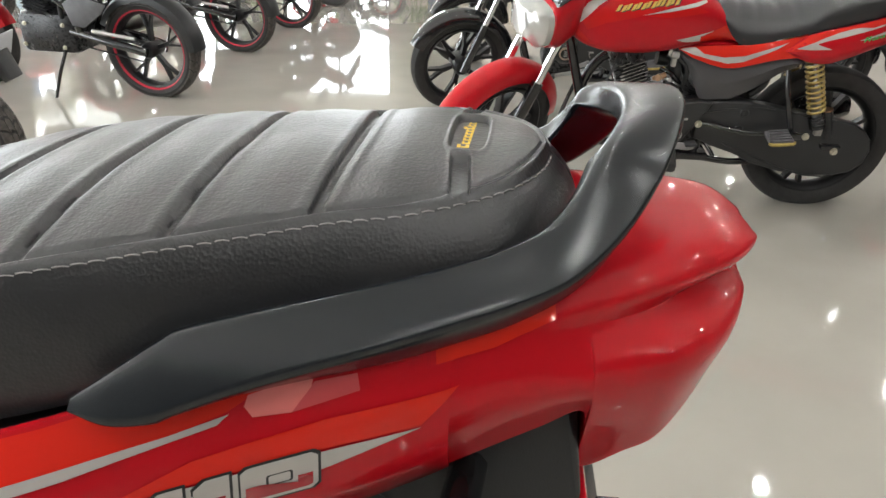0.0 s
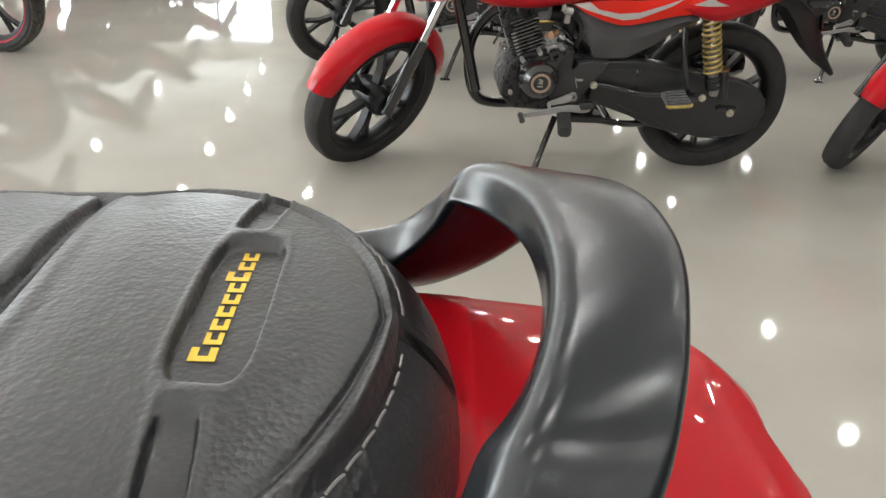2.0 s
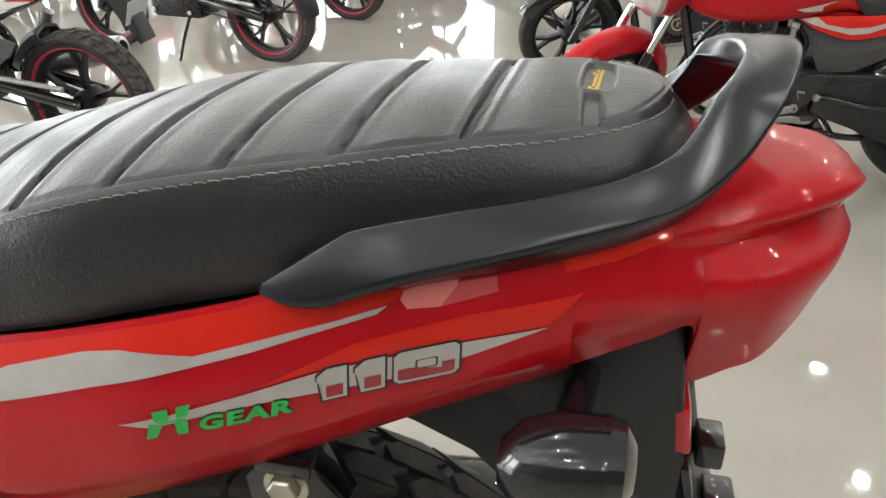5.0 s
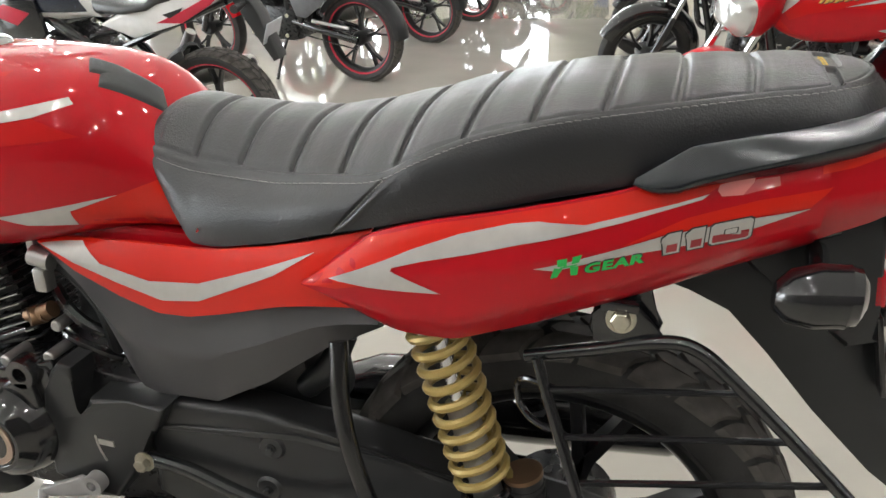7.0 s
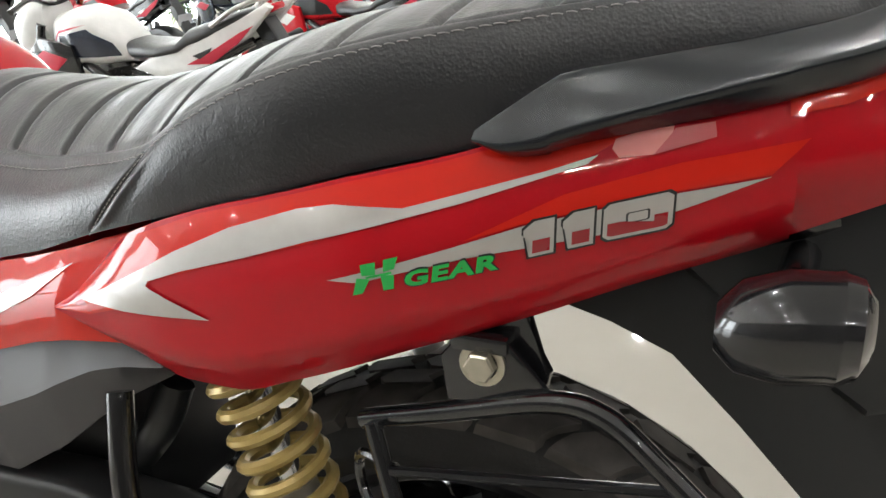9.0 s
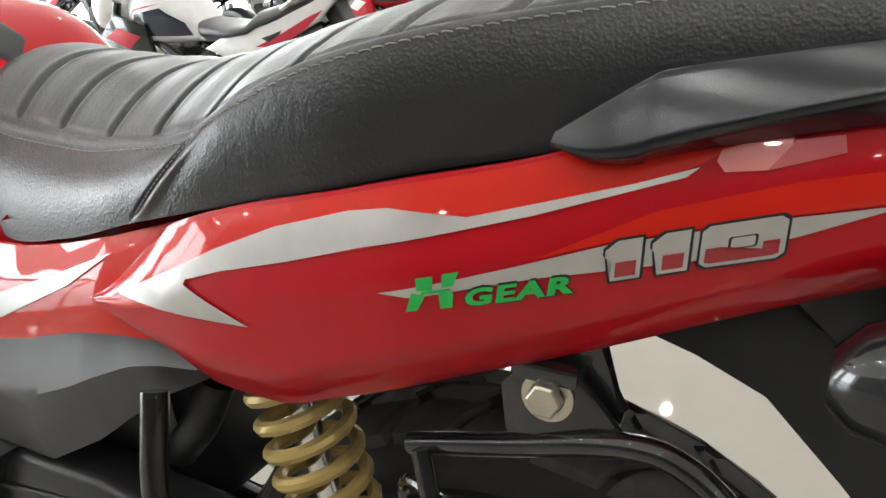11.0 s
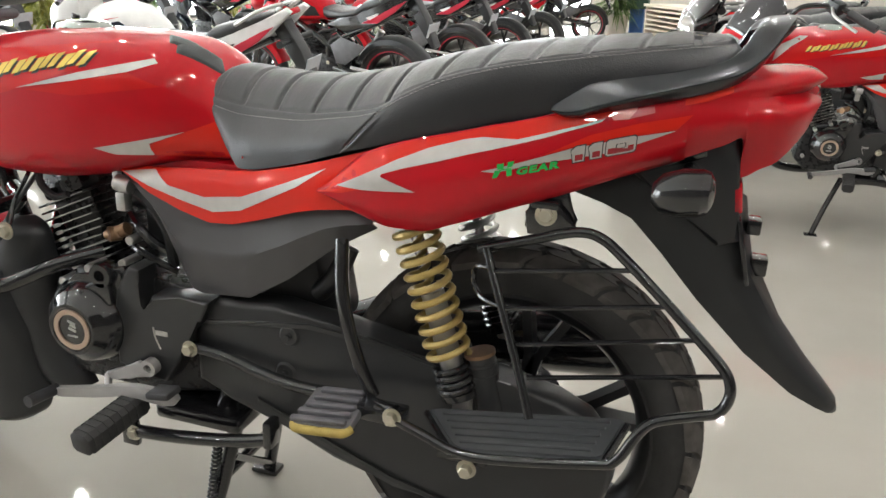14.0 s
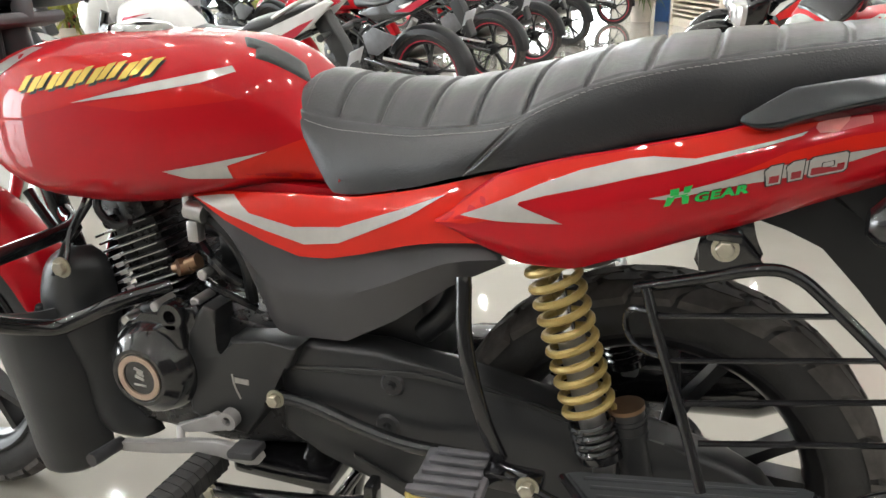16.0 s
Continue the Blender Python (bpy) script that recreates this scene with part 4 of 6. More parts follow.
    part("reflector", bm, M["redlens"], root, "red rear reflector")
    bm = bmesh.new()
    box(bm, (0.342, 0, 0.675), (0.006, 0.16, 0.085), 0.002, rot(0, -14, 0))
    box(bm, (0.352, -0.03, 0.700), (0.018, 0.03, 0.02), 0.003)
    box(bm, (0.366, -0.02, 0.645), (0.022, 0.03, 0.024), 0.003)
    part("plate_holder", bm, M["black"], root, "black number plate holder")
    # silencer on the far side
    bm = bmesh.new()
    lathe(bm, [(0.02, -0.42), (0.03, -0.38), (0.056, -0.30), (0.060, -0.1), (0.060, 0.12), (0.046, 0.16), (0.03, 0.165), (0.028, 0.14)], (0, 0, 0), 'x', 28)
    bmesh.ops.transform(bm, matrix=pose(0.06, 0.165, 0.405, 0, -6, 0), verts=bm.verts)
    part("silencer", bm, M["black"], root, "black exhaust silencer")
    # rear hub brake drum and adjuster
    bm = bmesh.new()
    lathe(bm, [(0.0, -0.085), (0.03, -0.085), (0.066, -0.06), (0.070, 0.05), (0.0, 0.06)], (AX, 0, AZ), 'y', 32)
    part("brake_drum", bm, M["engine"], root)


def build_guard(root):
    """The tubular dress guard with its footboard beside the rear wheel."""
    bm = bmesh.new()
    tube(bm, [(0.021, -0.136, 0.654), (0.083, -0.143, 0.676), (0.145, -0.148, 0.697), (0.177, -0.148, 0.693), (0.209, -0.153, 0.671), (0.267, -0.162, 0.623), (0.324, -0.172, 0.573), (0.343, -0.177, 0.551), (0.347, -0.181, 0.528), (0.336, -0.185, 0.508), (0.31, -0.187, 0.499), (0.268, -0.199, 0.489), (0.25, -0.208, 0.473), (0.228, -0.218, 0.436), (0.20, -0.218, 0.424), (0.05, -0.218, 0.397), (-0.029, -0.207, 0.408), (-0.099, -0.197, 0.426)], 0.0068, 12, 5)
    g = part("dress_guard", bm, M["black"], root, "black tubular dress guard beside the rear wheel")
    bm = bmesh.new()
    tube(bm, [(0.033, -0.147, 0.660), (0.050, -0.158, 0.617), (0.088, -0.179, 0.525), (0.114, -0.198, 0.458)], 0.0060, 10, 4)
    part("guard_stay", bm, M["black"], g)
    for p, q in (((0.049, -0.157, 0.635), (0.221, -0.155, 0.661)), ((0.067, -0.166, 0.590), (0.265, -0.162, 0.624)), ((0.087, -0.175, 0.547), (0.302, -0.169, 0.590)), ((0.105, -0.183, 0.507), (0.345, -0.176, 0.554))):
        bm = bmesh.new()
        rod(bm, p, q, 0.0034, 8)
        part("guard_rod", bm, M["black"], g)
    bm = bmesh.new()
    tube(bm, [(0.051, -0.154, 0.635), (0.023, -0.141, 0.632), (0.014, -0.134, 0.618), (0.019, -0.137, 0.598), (0.037, -0.149, 0.589), (0.067, -0.163, 0.590)], 0.0036, 8, 4)
    part("guard_rod", bm, M["black"], g)
    bm = bmesh.new()
    plate(bm, [(0.080, 0.714), (0.086, 0.742), (0.128, 0.750), (0.130, 0.728), (0.143, 0.708), (0.140, 0.692), (0.083, 0.684), (0.077, 0.694)], -0.136, -0.128, 0.003)
    plate(bm, [(0.083, 0.686), (0.079, 0.714), (0.094, 0.732), (0.117, 0.732), (0.144, 0.702), (0.140, 0.688)], -0.147, -0.140, 0.003)
    box(bm, (0.104, -0.125, 0.726), (0.034, 0.05, 0.010), 0.002)
    part("guard_bracket", bm, M["black"], g)
    bolt(g, (0.106, -0.147, 0.714), 0.0095, 0.009)
    # ribbed footboard
    bm = bmesh.new()
    o = [(-0.042, -0.140), (-0.020, -0.136), (0.220, -0.138), (0.234, -0.144), (0.214, -0.208), (0.203, -0.214), (0.030, -0.214), (0.016, -0.208)]

    def board_z(x, y):
        return 0.4145 + 0.165 * x + 0.25 * (y + 0.14)
    a = [bm.verts.new((x, y, board_z(x, y))) for x, y in o]
    b = [bm.verts.new((x, y, board_z(x, y) - 0.014)) for x, y in o]
    fs = [bm.faces.new(a), bm.faces.new(b[::-1])] + [bm.faces.new((a[i], b[i], b[(i + 1) % 8], a[(i + 1) % 8])) for i in range(8)]
    bmesh.ops.bevel(bm, geom=list({e for f in fs for e in f.edges}), offset=0.004, segments=2, affect='EDGES')
    board = part("footboard", bm, M["board"], g, "ribbed black footboard", sharp=50)
    for k in range(5):
        bm = bmesh.new()
        y = -0.150 - 0.0125 * k
        xa, xb = -0.015 + 0.010 * k, 0.212 - 0.004 * k
        tube(bm, [(xa, y, board_z(xa, y) + 0.0008), (xb, y, board_z(xb, y) + 0.0008)], 0.0024, 6, 0)
        part("rib", bm, M["board"], board)
    bm = bmesh.new()
    tube(bm, [(x, y - 0.004, board_z(x, y) - 0.006) for x, y in o[3:] + o[:1]], 0.005, 8, 3)
    part("board_rim", bm, M["black"], board)


def build_rests(root, main=True):
    # stay tube and arm for the passenger rest
    bm = bmesh.new()
    tube(bm, [(-0.169, -0.150, 0.645), (-0.167, -0.154, 0.633), (-0.162, -0.166, 0.585), (-0.150, -0.175, 0.536), (-0.131, -0.177, 0.476), (-0.112, -0.172, 0.429)], 0.0098, 12, 5)
    part("rest_stay", bm, M["black"], root, "black tubular stay")
    bm = bmesh.new()
    tube(bm, [(-0.436, -0.130, 0.424), (-0.38, -0.132, 0.420), (-0.31, -0.140, 0.408), (-0.24, -0.150, 0.404), (-0.15, -0.165, 0.415), (-0.07, -0.195, 0.426)], 0.0095, 12, 5)
    arm = part("rest_arm", bm, M["black"], root, "black tubular footrest arm")
    bolt(arm, (-0.436, -0.138, 0.424), 0.0092, 0.012)
    bolt(arm, (-0.070, -0.206, 0.423), 0.0092, 0.012)
    bolt(arm, (0.040, -0.215, 0.375), 0.0092, 0.012)
    bm = bmesh.new()
    box(bm, (-0.09, -0.19, 0.418), (0.07, 0.03, 0.022), 0.004)
    part("rest_bracket", bm, M["black"], arm)
    bm = bmesh.new()
    box(bm, (0.03, -0.195, 0.385), (0.07, 0.03, 0.016), 0.004)
    part("board_bracket", bm, M["black"], arm)
    # passenger rest: ribbed rubber block
    T = Matrix.Translation((-0.160, -0.205, 0.418)) @ rot(0, -6, 0) @ rot(9, 0, 0)
    bm = bmesh.new()
    box(bm, (0, 0, -0.006), (0.088, 0.084, 0.014), 0.005)
    bmesh.ops.transform(bm, matrix=T, verts=bm.verts)
    peg = part("passenger_footrest", bm, M["wornrubber"], root, "grey ribbed rubber passenger footrest")
    for k in range(5):
        bm = bmesh.new()
        box(bm, (0.002 * k - 0.004, -0.034 + 0.0165 * k, 0.003), (0.084 - 0.004 * k, 0.0105, 0.008), 0.003)
        bmesh.ops.transform(bm, matrix=T, verts=bm.verts)
        part("rib", bm, M["wornrubber"], peg)
    bm = bmesh.new()
    tube(bm, [(-0.043, -0.034, -0.006), (-0.038, -0.042, -0.006), (-0.026, -0.045, -0.006), (0.026, -0.045, -0.006), (0.038, -0.042, -0.006), (0.043, -0.034, -0.006)], 0.0062, 10, 3)
    bmesh.ops.transform(bm, matrix=T, verts=bm.verts)
    part("edge_strip", bm, M["yrubber"], peg, "yellow worn rubber edge")
    # rider's peg
    A, B = Vector((-0.528, -0.150, 0.322)), Vector((-0.546, -0.272, 0.303))
    bm = bmesh.new()
    d = (B - A).normalized()
    u = d.cross(Vector((0, 0, 1))).normalized()
    v = u.cross(d)
    rings = []
    for f in (0.0, 0.03, 0.97, 1.0):
        s = 0.75 if f in (0.0, 1.0) else 1.0
        rings.append([A + (B - A) * f + s * (u * 0.020 * c + v * 0.018 * w) for c, w in ((-1, -0.6), (-0.6, -1), (0.6, -1), (1, -0.6), (1, 0.6), (0.6, 1), (-0.6, 1), (-1, 0.6))])
    loft(bm, rings)
    peg = part("rider_footrest", bm, M["tyre"], root, "black ribbed rubber rider footrest")
    for k in range(8):
        bm = bmesh.new()
        p = A + (B - A) * (0.08 + 0.11 * k)
        loft(bm, [[p + d * o + (u * 0.0222 * c + v * 0.0202 * w) for c, w in ((-1, -0.6), (-0.6, -1), (0.6, -1), (1, -0.6), (1, 0.6), (0.6, 1), (-0.6, 1), (-1, 0.6))] for o in (0.0, 0.007)])
        part("rib", bm, M["tyre"], peg)
    # gear lever
    bm = bmesh.new()
    plate(bm, [(-0.690, 0.320), (-0.688, 0.308), (-0.669, 0.308), (-0.60, 0.322), (-0.54, 0.337), (-0.511, 0.342), (-0.485, 0.336), (-0.466, 0.334), (-0.448, 0.339), (-0.440, 0.350), (-0.444, 0.359), (-0.470, 0.360), (-0.518, 0.361), (-0.56, 0.351), (-0.595, 0.341), (-0.676, 0.323)], -0.176, -0.164, 0.003, 2)
    plate(bm, [(-0.590, 0.360), (-0.587, 0.350), (-0.57, 0.350), (-0.54, 0.362), (-0.512, 0.366), (-0.505, 0.384), (-0.525, 0.392), (-0.55, 0.377)], -0.156, -0.146, 0.003, 2)
    rod(bm, (-0.588, -0.151, 0.356), (-0.578, -0.168, 0.330), 0.006, 10)
    lathe(bm, [(0.007, -0.008), (0.014, -0.008), (0.014, 0.008), (0.007, 0.008)], (-0.505, -0.150, 0.384), 'y', 20, closed=True)
    lev = part("gear_lever", bm, M["lever"], root, "grey aluminium heel-and-toe gear lever")
    bm = bmesh.new()
    rod(bm, (-0.683, -0.168, 0.317), (-0.687, -0.224, 0.321), 0.0098)
    part("toe_rubber", bm, M["rubber"], lev)
    bm = bmesh.new()
    box(bm, (-0.462, -0.178, 0.362), (0.042, 0.036, 0.012), 0.004, rot(0, -8, 0))
    part("heel_rubber", bm, M["rubber"], lev)
    # folded side stand and centre stand
    bm = bmesh.new()
    tube(bm, [(-0.545, -0.155, 0.262), (-0.46, -0.155, 0.270), (-0.35, -0.155, 0.288), (-0.29, -0.155, 0.305)], 0.011, 10, 3)
    box(bm, (-0.288, -0.155, 0.318), (0.014, 0.03, 0.045), 0.003)
    box(bm, (-0.555, -0.150, 0.255), (0.03, 0.012, 0.045), 0.003)
    if main:
        ss = part("side_stand", bm, M["black"], root, "black side stand, folded up")
        bolt(ss, (-0.540, -0.160, 0.262), 0.009, 0.010)
    bm = bmesh.new()
    for s in (-1, 1):
        tube(bm, [(-0.40, s * 0.075, 0.27), (-0.43, s * 0.09, 0.14), (-0.455, s * 0.105, 0.048)], 0.013, 12, 3)
        box(bm, (-0.458, s * 0.105, 0.0455), (0.055, 0.035, 0.012), 0.004)
    rod(bm, (-0.425, -0.088, 0.16), (-0.425, 0.088, 0.16), 0.010)
    rod(bm, (-0.41, -0.08, 0.20), (-0.445, 0.09, 0.07), 0.008)
    if not main:
        bm.clear()
        tube(bm, [(-0.545, -0.11, 0.285), (-0.60, -0.20, 0.19), (-0.648, -0.288, 0.093)], 0.011, 10, 3)
        box(bm, (-0.649, -0.290, 0.089), (0.05, 0.035, 0.010), 0.003)
        part("side_stand", bm, M["black"], root, "black side stand, let down on the floor")
        bm = bmesh.new()
        for s in (-1, 1):
            tube(bm, [(-0.40, s * 0.075, 0.27), (-0.28, s * 0.09, 0.262), (-0.19, s * 0.10, 0.275)], 0.013, 10, 3)
        rod(bm, (-0.33, -0.088, 0.266), (-0.33, 0.088, 0.266), 0.010)
    cs = part("centre_stand", bm, M["black"], root, "black tubular centre stand" + (" on the floor" if main else ", folded up"))
    if main:
        coil(root, cs, (-0.420, -0.105, 0.24), (-0.440, -0.11, 0.11), 16, 0.007, 0.0022, M["engine"], 10)
    # lower frame
    bm = bmesh.new()
    for s in (-1, 1):
        tube(bm, [(-0.40, s * 0.07, 0.53), (-0.405, s * 0.08, 0.40), (-0.42, s * 0.08, 0.29), (-0.50, s * 0.08, 0.265)], 0.015, 10, 3)
        part("frame_tube", bm, M["black"], root)
        bm = bmesh.new()
        tube(bm, [(-0.42, s * 0.06, 0.66), (-0.2, s * 0.09, 0.69), (0.05, s * 0.10, 0.735), (0.28, s * 0.07, 0.80)], 0.014, 10, 3)
        part("seat_rail", bm, M["black"], root)
        bm = bmesh.new()
    tube(bm, [(-0.93, 0, 0.70), (-0.87, 0, 0.50), (-0.82, 0, 0.33)], 0.018, 12, 3)
    part("down_tube", bm, M["black"], root)
    bm = bmesh.new()
    box(bm, (-0.45, 0, 0.285), (0.16, 0.24, 0.03), 0.008)
    part("stand_bracket", bm, M["black"], root)
    bm = bmesh.new()
    box(bm, (-0.44, 0, 0.690), (0.205, 0.182, 0.050), 0.01)
    part("tank_skirt", bm, M["red"], root, "red lower lip of the tank")
    # dark inner guard and battery box behind the covers
    bm = bmesh.new()
    box(bm, (-0.375, 0, 0.60), (0.17, 0.13, 0.15), 0.02)
    box(bm, (-0.33, 0, 0.50), (0.18, 0.13, 0.14), 0.02, rot(0, -10, 0))
    tube(bm, [(-0.20, -0.06, 0.60), (-0.215, -0.07, 0.56), (-0.25, -0.06, 0.52)], 0.016, 10, 3)
    part("inner_box", bm, M["plastic"], root)


def build_engine(root, main=True):
    C = (-0.630, -0.128, 0.436)
    bm = bmesh.new()
    plate(bm, [(-0.745, 0.35), (-0.735, 0.47), (-0.68, 0.510), (-0.60, 0.520), (-0.545, 0.515), (-0.42, 0.50), (-0.40, 0.40), (-0.42, 0.325), (-0.55, 0.30), (-0.70, 0.305)], -0.095, 0.12, 0.014, 3)
    eng = part("engine", bm, M["engine"], root, "black single-cylinder engine with cooling fins")
    bm = bmesh.new()
    lathe(bm, [(0.0, -0.043), (0.036, -0.044), (0.038, -0.046), (0.043, -0.046), (0.046, -0.043), (0.058, -0.034), (0.061, -0.030), (0.068, -0.012), (0.072, -0.004), (0.073, 0.02)], C, 'y', 48)
    cov = part("crank_cover", bm, M["black"], eng, "gloss black round crankcase cover")
    bm = bmesh.new()
    lathe(bm, [(0.026, -0.043), (0.026, -0.0465), (0.034, -0.0465), (0.034, -0.043)], C, 'y', 48)
    part("cover_ring", bm, M["brass"], cov, "bronze ring")
    bm = bmesh.new()
    for k in range(3):
        box(bm, (C[0] + 0.002 * (k % 2) - 0.001, C[1] - 0.0435, C[2] + 0.011 - 0.006 * k), (0.015 - 0.003 * (k % 2), 0.001, 0.0042), 0.0, rot(0, 18, 0))
    box(bm, (C[0] - 0.001, C[1] - 0.0435, C[2] - 0.012), (0.02, 0.001, 0.003), 0.0)
    part("cover_emblem", bm, M["alu"], cov)
    # sprocket cover
    bm = bmesh.new()
    plate(bm, [(-0.566, 0.50), (-0.556, 0.526), (-0.542, 0.543), (-0.522, 0.540), (-0.524, 0.520), (-0.530, 0.495), (-0.529, 0.478), (-0.520, 0.467), (-0.510, 0.474), (-0.503, 0.500), (-0.45, 0.506), (-0.397, 0.508), (-0.415, 0.470), (-0.444, 0.439), (-0.451, 0.407), (-0.487, 0.353), (-0.53, 0.358), (-0.579, 0.37), (-0.578, 0.45)], -0.137, -0.09, 0.006, 3)
    sc = part("sprocket_cover", bm, M["case"], eng, "black sprocket cover")
    bm = bmesh.new()
    tube(bm, [(-0.503, -0.1376, 0.448), (-0.500, -0.1376, 0.43), (-0.492, -0.1376, 0.412)], 0.0014, 6, 3)
    box(bm, (-0.488, -0.1375, 0.440), (0.022, 0.002, 0.008), 0.0)
    part("cast_mark", bm, M["alu"], sc)
    # angular upper half of the crankcase with a breather boss
    bm = bmesh.new()
    plate(bm, [(-0.700, 0.440), (-0.698, 0.475), (-0.675, 0.498), (-0.643, 0.508), (-0.610, 0.527), (-0.580, 0.534), (-0.556, 0.540), (-0.548, 0.528), (-0.560, 0.50), (-0.565, 0.40), (-0.60, 0.368), (-0.66, 0.372)], -0.136, -0.07, 0.009, 3)
    plate(bm, [(-0.645, 0.486), (-0.60, 0.516), (-0.575, 0.520), (-0.570, 0.478), (-0.60, 0.462)], -0.148, -0.13, 0.006, 2)
    part("crankcase", bm, M["black"], eng, "gloss black angular crankcase half")
    bm = bmesh.new()
    lathe(bm, [(0.010, 0.012), (0.010, -0.010), (0.019, -0.010), (0.021, -0.004), (0.021, 0.012)], (-0.588, -0.138, 0.524), 'y', 24, closed=True)
    part("breather_boss", bm, M["black"], eng)
    for x, y, z in ((-0.689, -0.112, 0.490), (-0.634, -0.112, 0.520), (-0.562, -0.116, 0.540), (-0.561, -0.096, 0.573), (-0.715, -0.10, 0.37), (-0.548, -0.128, 0.362)):
        bm = bmesh.new()
        lathe(bm, [(0.0078, 0.03), (0.0078, -0.008), (0.006, -0.010), (0.0, -0.0095)], (x, y, z), 'y', 14)
        part("cover_bolt", bm, M["alu"], eng)
    # cylinder, its fins, head
    ax = Vector((-0.42, 0, 1)).normalized()
    base = Vector((-0.660, 0, 0.503))
    q = Vector((0, 0, 1)).rotation_difference(ax).to_matrix().to_4x4()
    bm = bmesh.new()
    box(bm, base + ax * 0.09, (0.090, 0.125, 0.20), 0.012, q)
    cyl = part("cylinder", bm, M["engine"], eng)
    for k in range(10):
        bm = bmesh.new()
        box(bm, base + ax * (0.012 + 0.0125 * k), (0.118, 0.158, 0.0035), 0.0014, q, 1)
        part("fin", bm, M["engine"], cyl)
        bm = bmesh.new()
        box(bm, base + ax * (0.012 + 0.0125 * k) + q.to_3x3() @ Vector((0.010 + 0.006 * (k % 3 - 1), -0.0792, 0)), (0.084, 0.0014, 0.0017), 0.0, q)
        part("fin_edge", bm, M["alu"], cyl)
        if k < 7:
            bm = bmesh.new()
            box(bm, base + ax * (0.012 + 0.0125 * k) + q.to_3x3() @ Vector((-0.036, -0.0795, 0)), (0.015, 0.003, 0.0065), 0.0012, q)
            part("fin_tab", bm, M["alu"], cyl, "bright machined fin end")
    bm = bmesh.new()
    box(bm, base + ax * 0.152, (0.115, 0.12, 0.035), 0.01, q)
    box(bm, base + ax * 0.185, (0.09, 0.10, 0.03), 0.014, q)
    part("cylinder_head", bm, M["engine"], eng)
    # inlet side: carburettor, hoses, copper fitting, tap
    bm = bmesh.new()
    rod(bm, (-0.60, -0.02, 0.63), (-0.50, -0.02, 0.62), 0.028)
    box(bm, (-0.535, -0.03, 0.60), (0.05, 0.07, 0.09), 0.01)
    tube(bm, [(-0.58, -0.085, 0.66), (-0.53, -0.095, 0.645), (-0.50, -0.09, 0.60), (-0.505, -0.07, 0.53)], 0.009, 8, 4)
    part("carburettor", bm, M["plastic"], eng)
    bm = bmesh.new()
    rod(bm, (-0.618, -0.085, 0.570), (-0.580, -0.095, 0.582), 0.0085)
    rod(bm, (-0.603, -0.100, 0.577), (-0.592, -0.085, 0.577), 0.0125)
    rod(bm, (-0.590, -0.092, 0.580), (-0.574, -0.090, 0.588), 0.011)
    part("pipe_fitting", bm, M["copper"], eng, "copper-coloured fitting")
    bm = bmesh.new()
    rod(bm, (-0.572, -0.105, 0.668), (-0.545, -0.105, 0.664), 0.013)
    box(bm, (-0.56, -0.108, 0.640), (0.018, 0.018, 0.03), 0.003)
    box(bm, (-0.575, -0.10, 0.676), (0.012, 0.01, 0.03), 0.003)
    part("fuel_tap", bm, M["alu"], eng, "grey fuel tap")
    bm = bmesh.new()
    tube(bm, [(-0.72, -0.09, 0.69), (-0.725, -0.105, 0.655), (-0.70, -0.105, 0.63), (-0.675, -0.10, 0.635)], 0.006, 8, 4)
    tube(bm, [(-0.75, -0.08, 0.66), (-0.775, -0.12, 0.60), (-0.80, -0.13, 0.55)], 0.004, 8, 4)
    part("spark_lead", bm, M["plastic"], eng)
    bm = bmesh.new()
    tube(bm, [(-0.59, -0.06, 0.60), (-0.555, -0.085, 0.59), (-0.53, -0.08, 0.565), (-0.50, -0.06, 0.545)], 0.008, 8, 4)
    tube(bm, [(-0.575, -0.08, 0.557), (-0.545, -0.095, 0.553), (-0.515, -0.085, 0.535), (-0.50, -0.07, 0.52)], 0.006, 8, 4)
    part("vent_hose", bm, M["black"], eng, "black rubber hoses")
    bm = bmesh.new()
    lathe(bm, [(0.0, -0.014), (0.010, -0.014), (0.010, 0.0), (0.016, 0.002), (0.016, 0.030)], (-0.725, -0.075, 0.625), 'y', 14)
    box(bm, (-0.69, -0.06, 0.655), (0.05, 0.05, 0.05), 0.012, rot(0, -24, 0))
    part("rocker_cover", bm, M["engine"], eng)
    # exhaust pipe
    bm = bmesh.new()
    tube(bm, [(-0.70, 0.02, 0.64), (-0.79, 0.04, 0.60), (-0.85, 0.05, 0.48), (-0.82, 0.06, 0.30), (-0.72, 0.09, 0.245), (-0.50, 0.14, 0.25), (-0.30, 0.16, 0.30)], 0.019, 14, 5)
    part("exhaust_pipe", bm, M["black"], root, "black exhaust pipe")


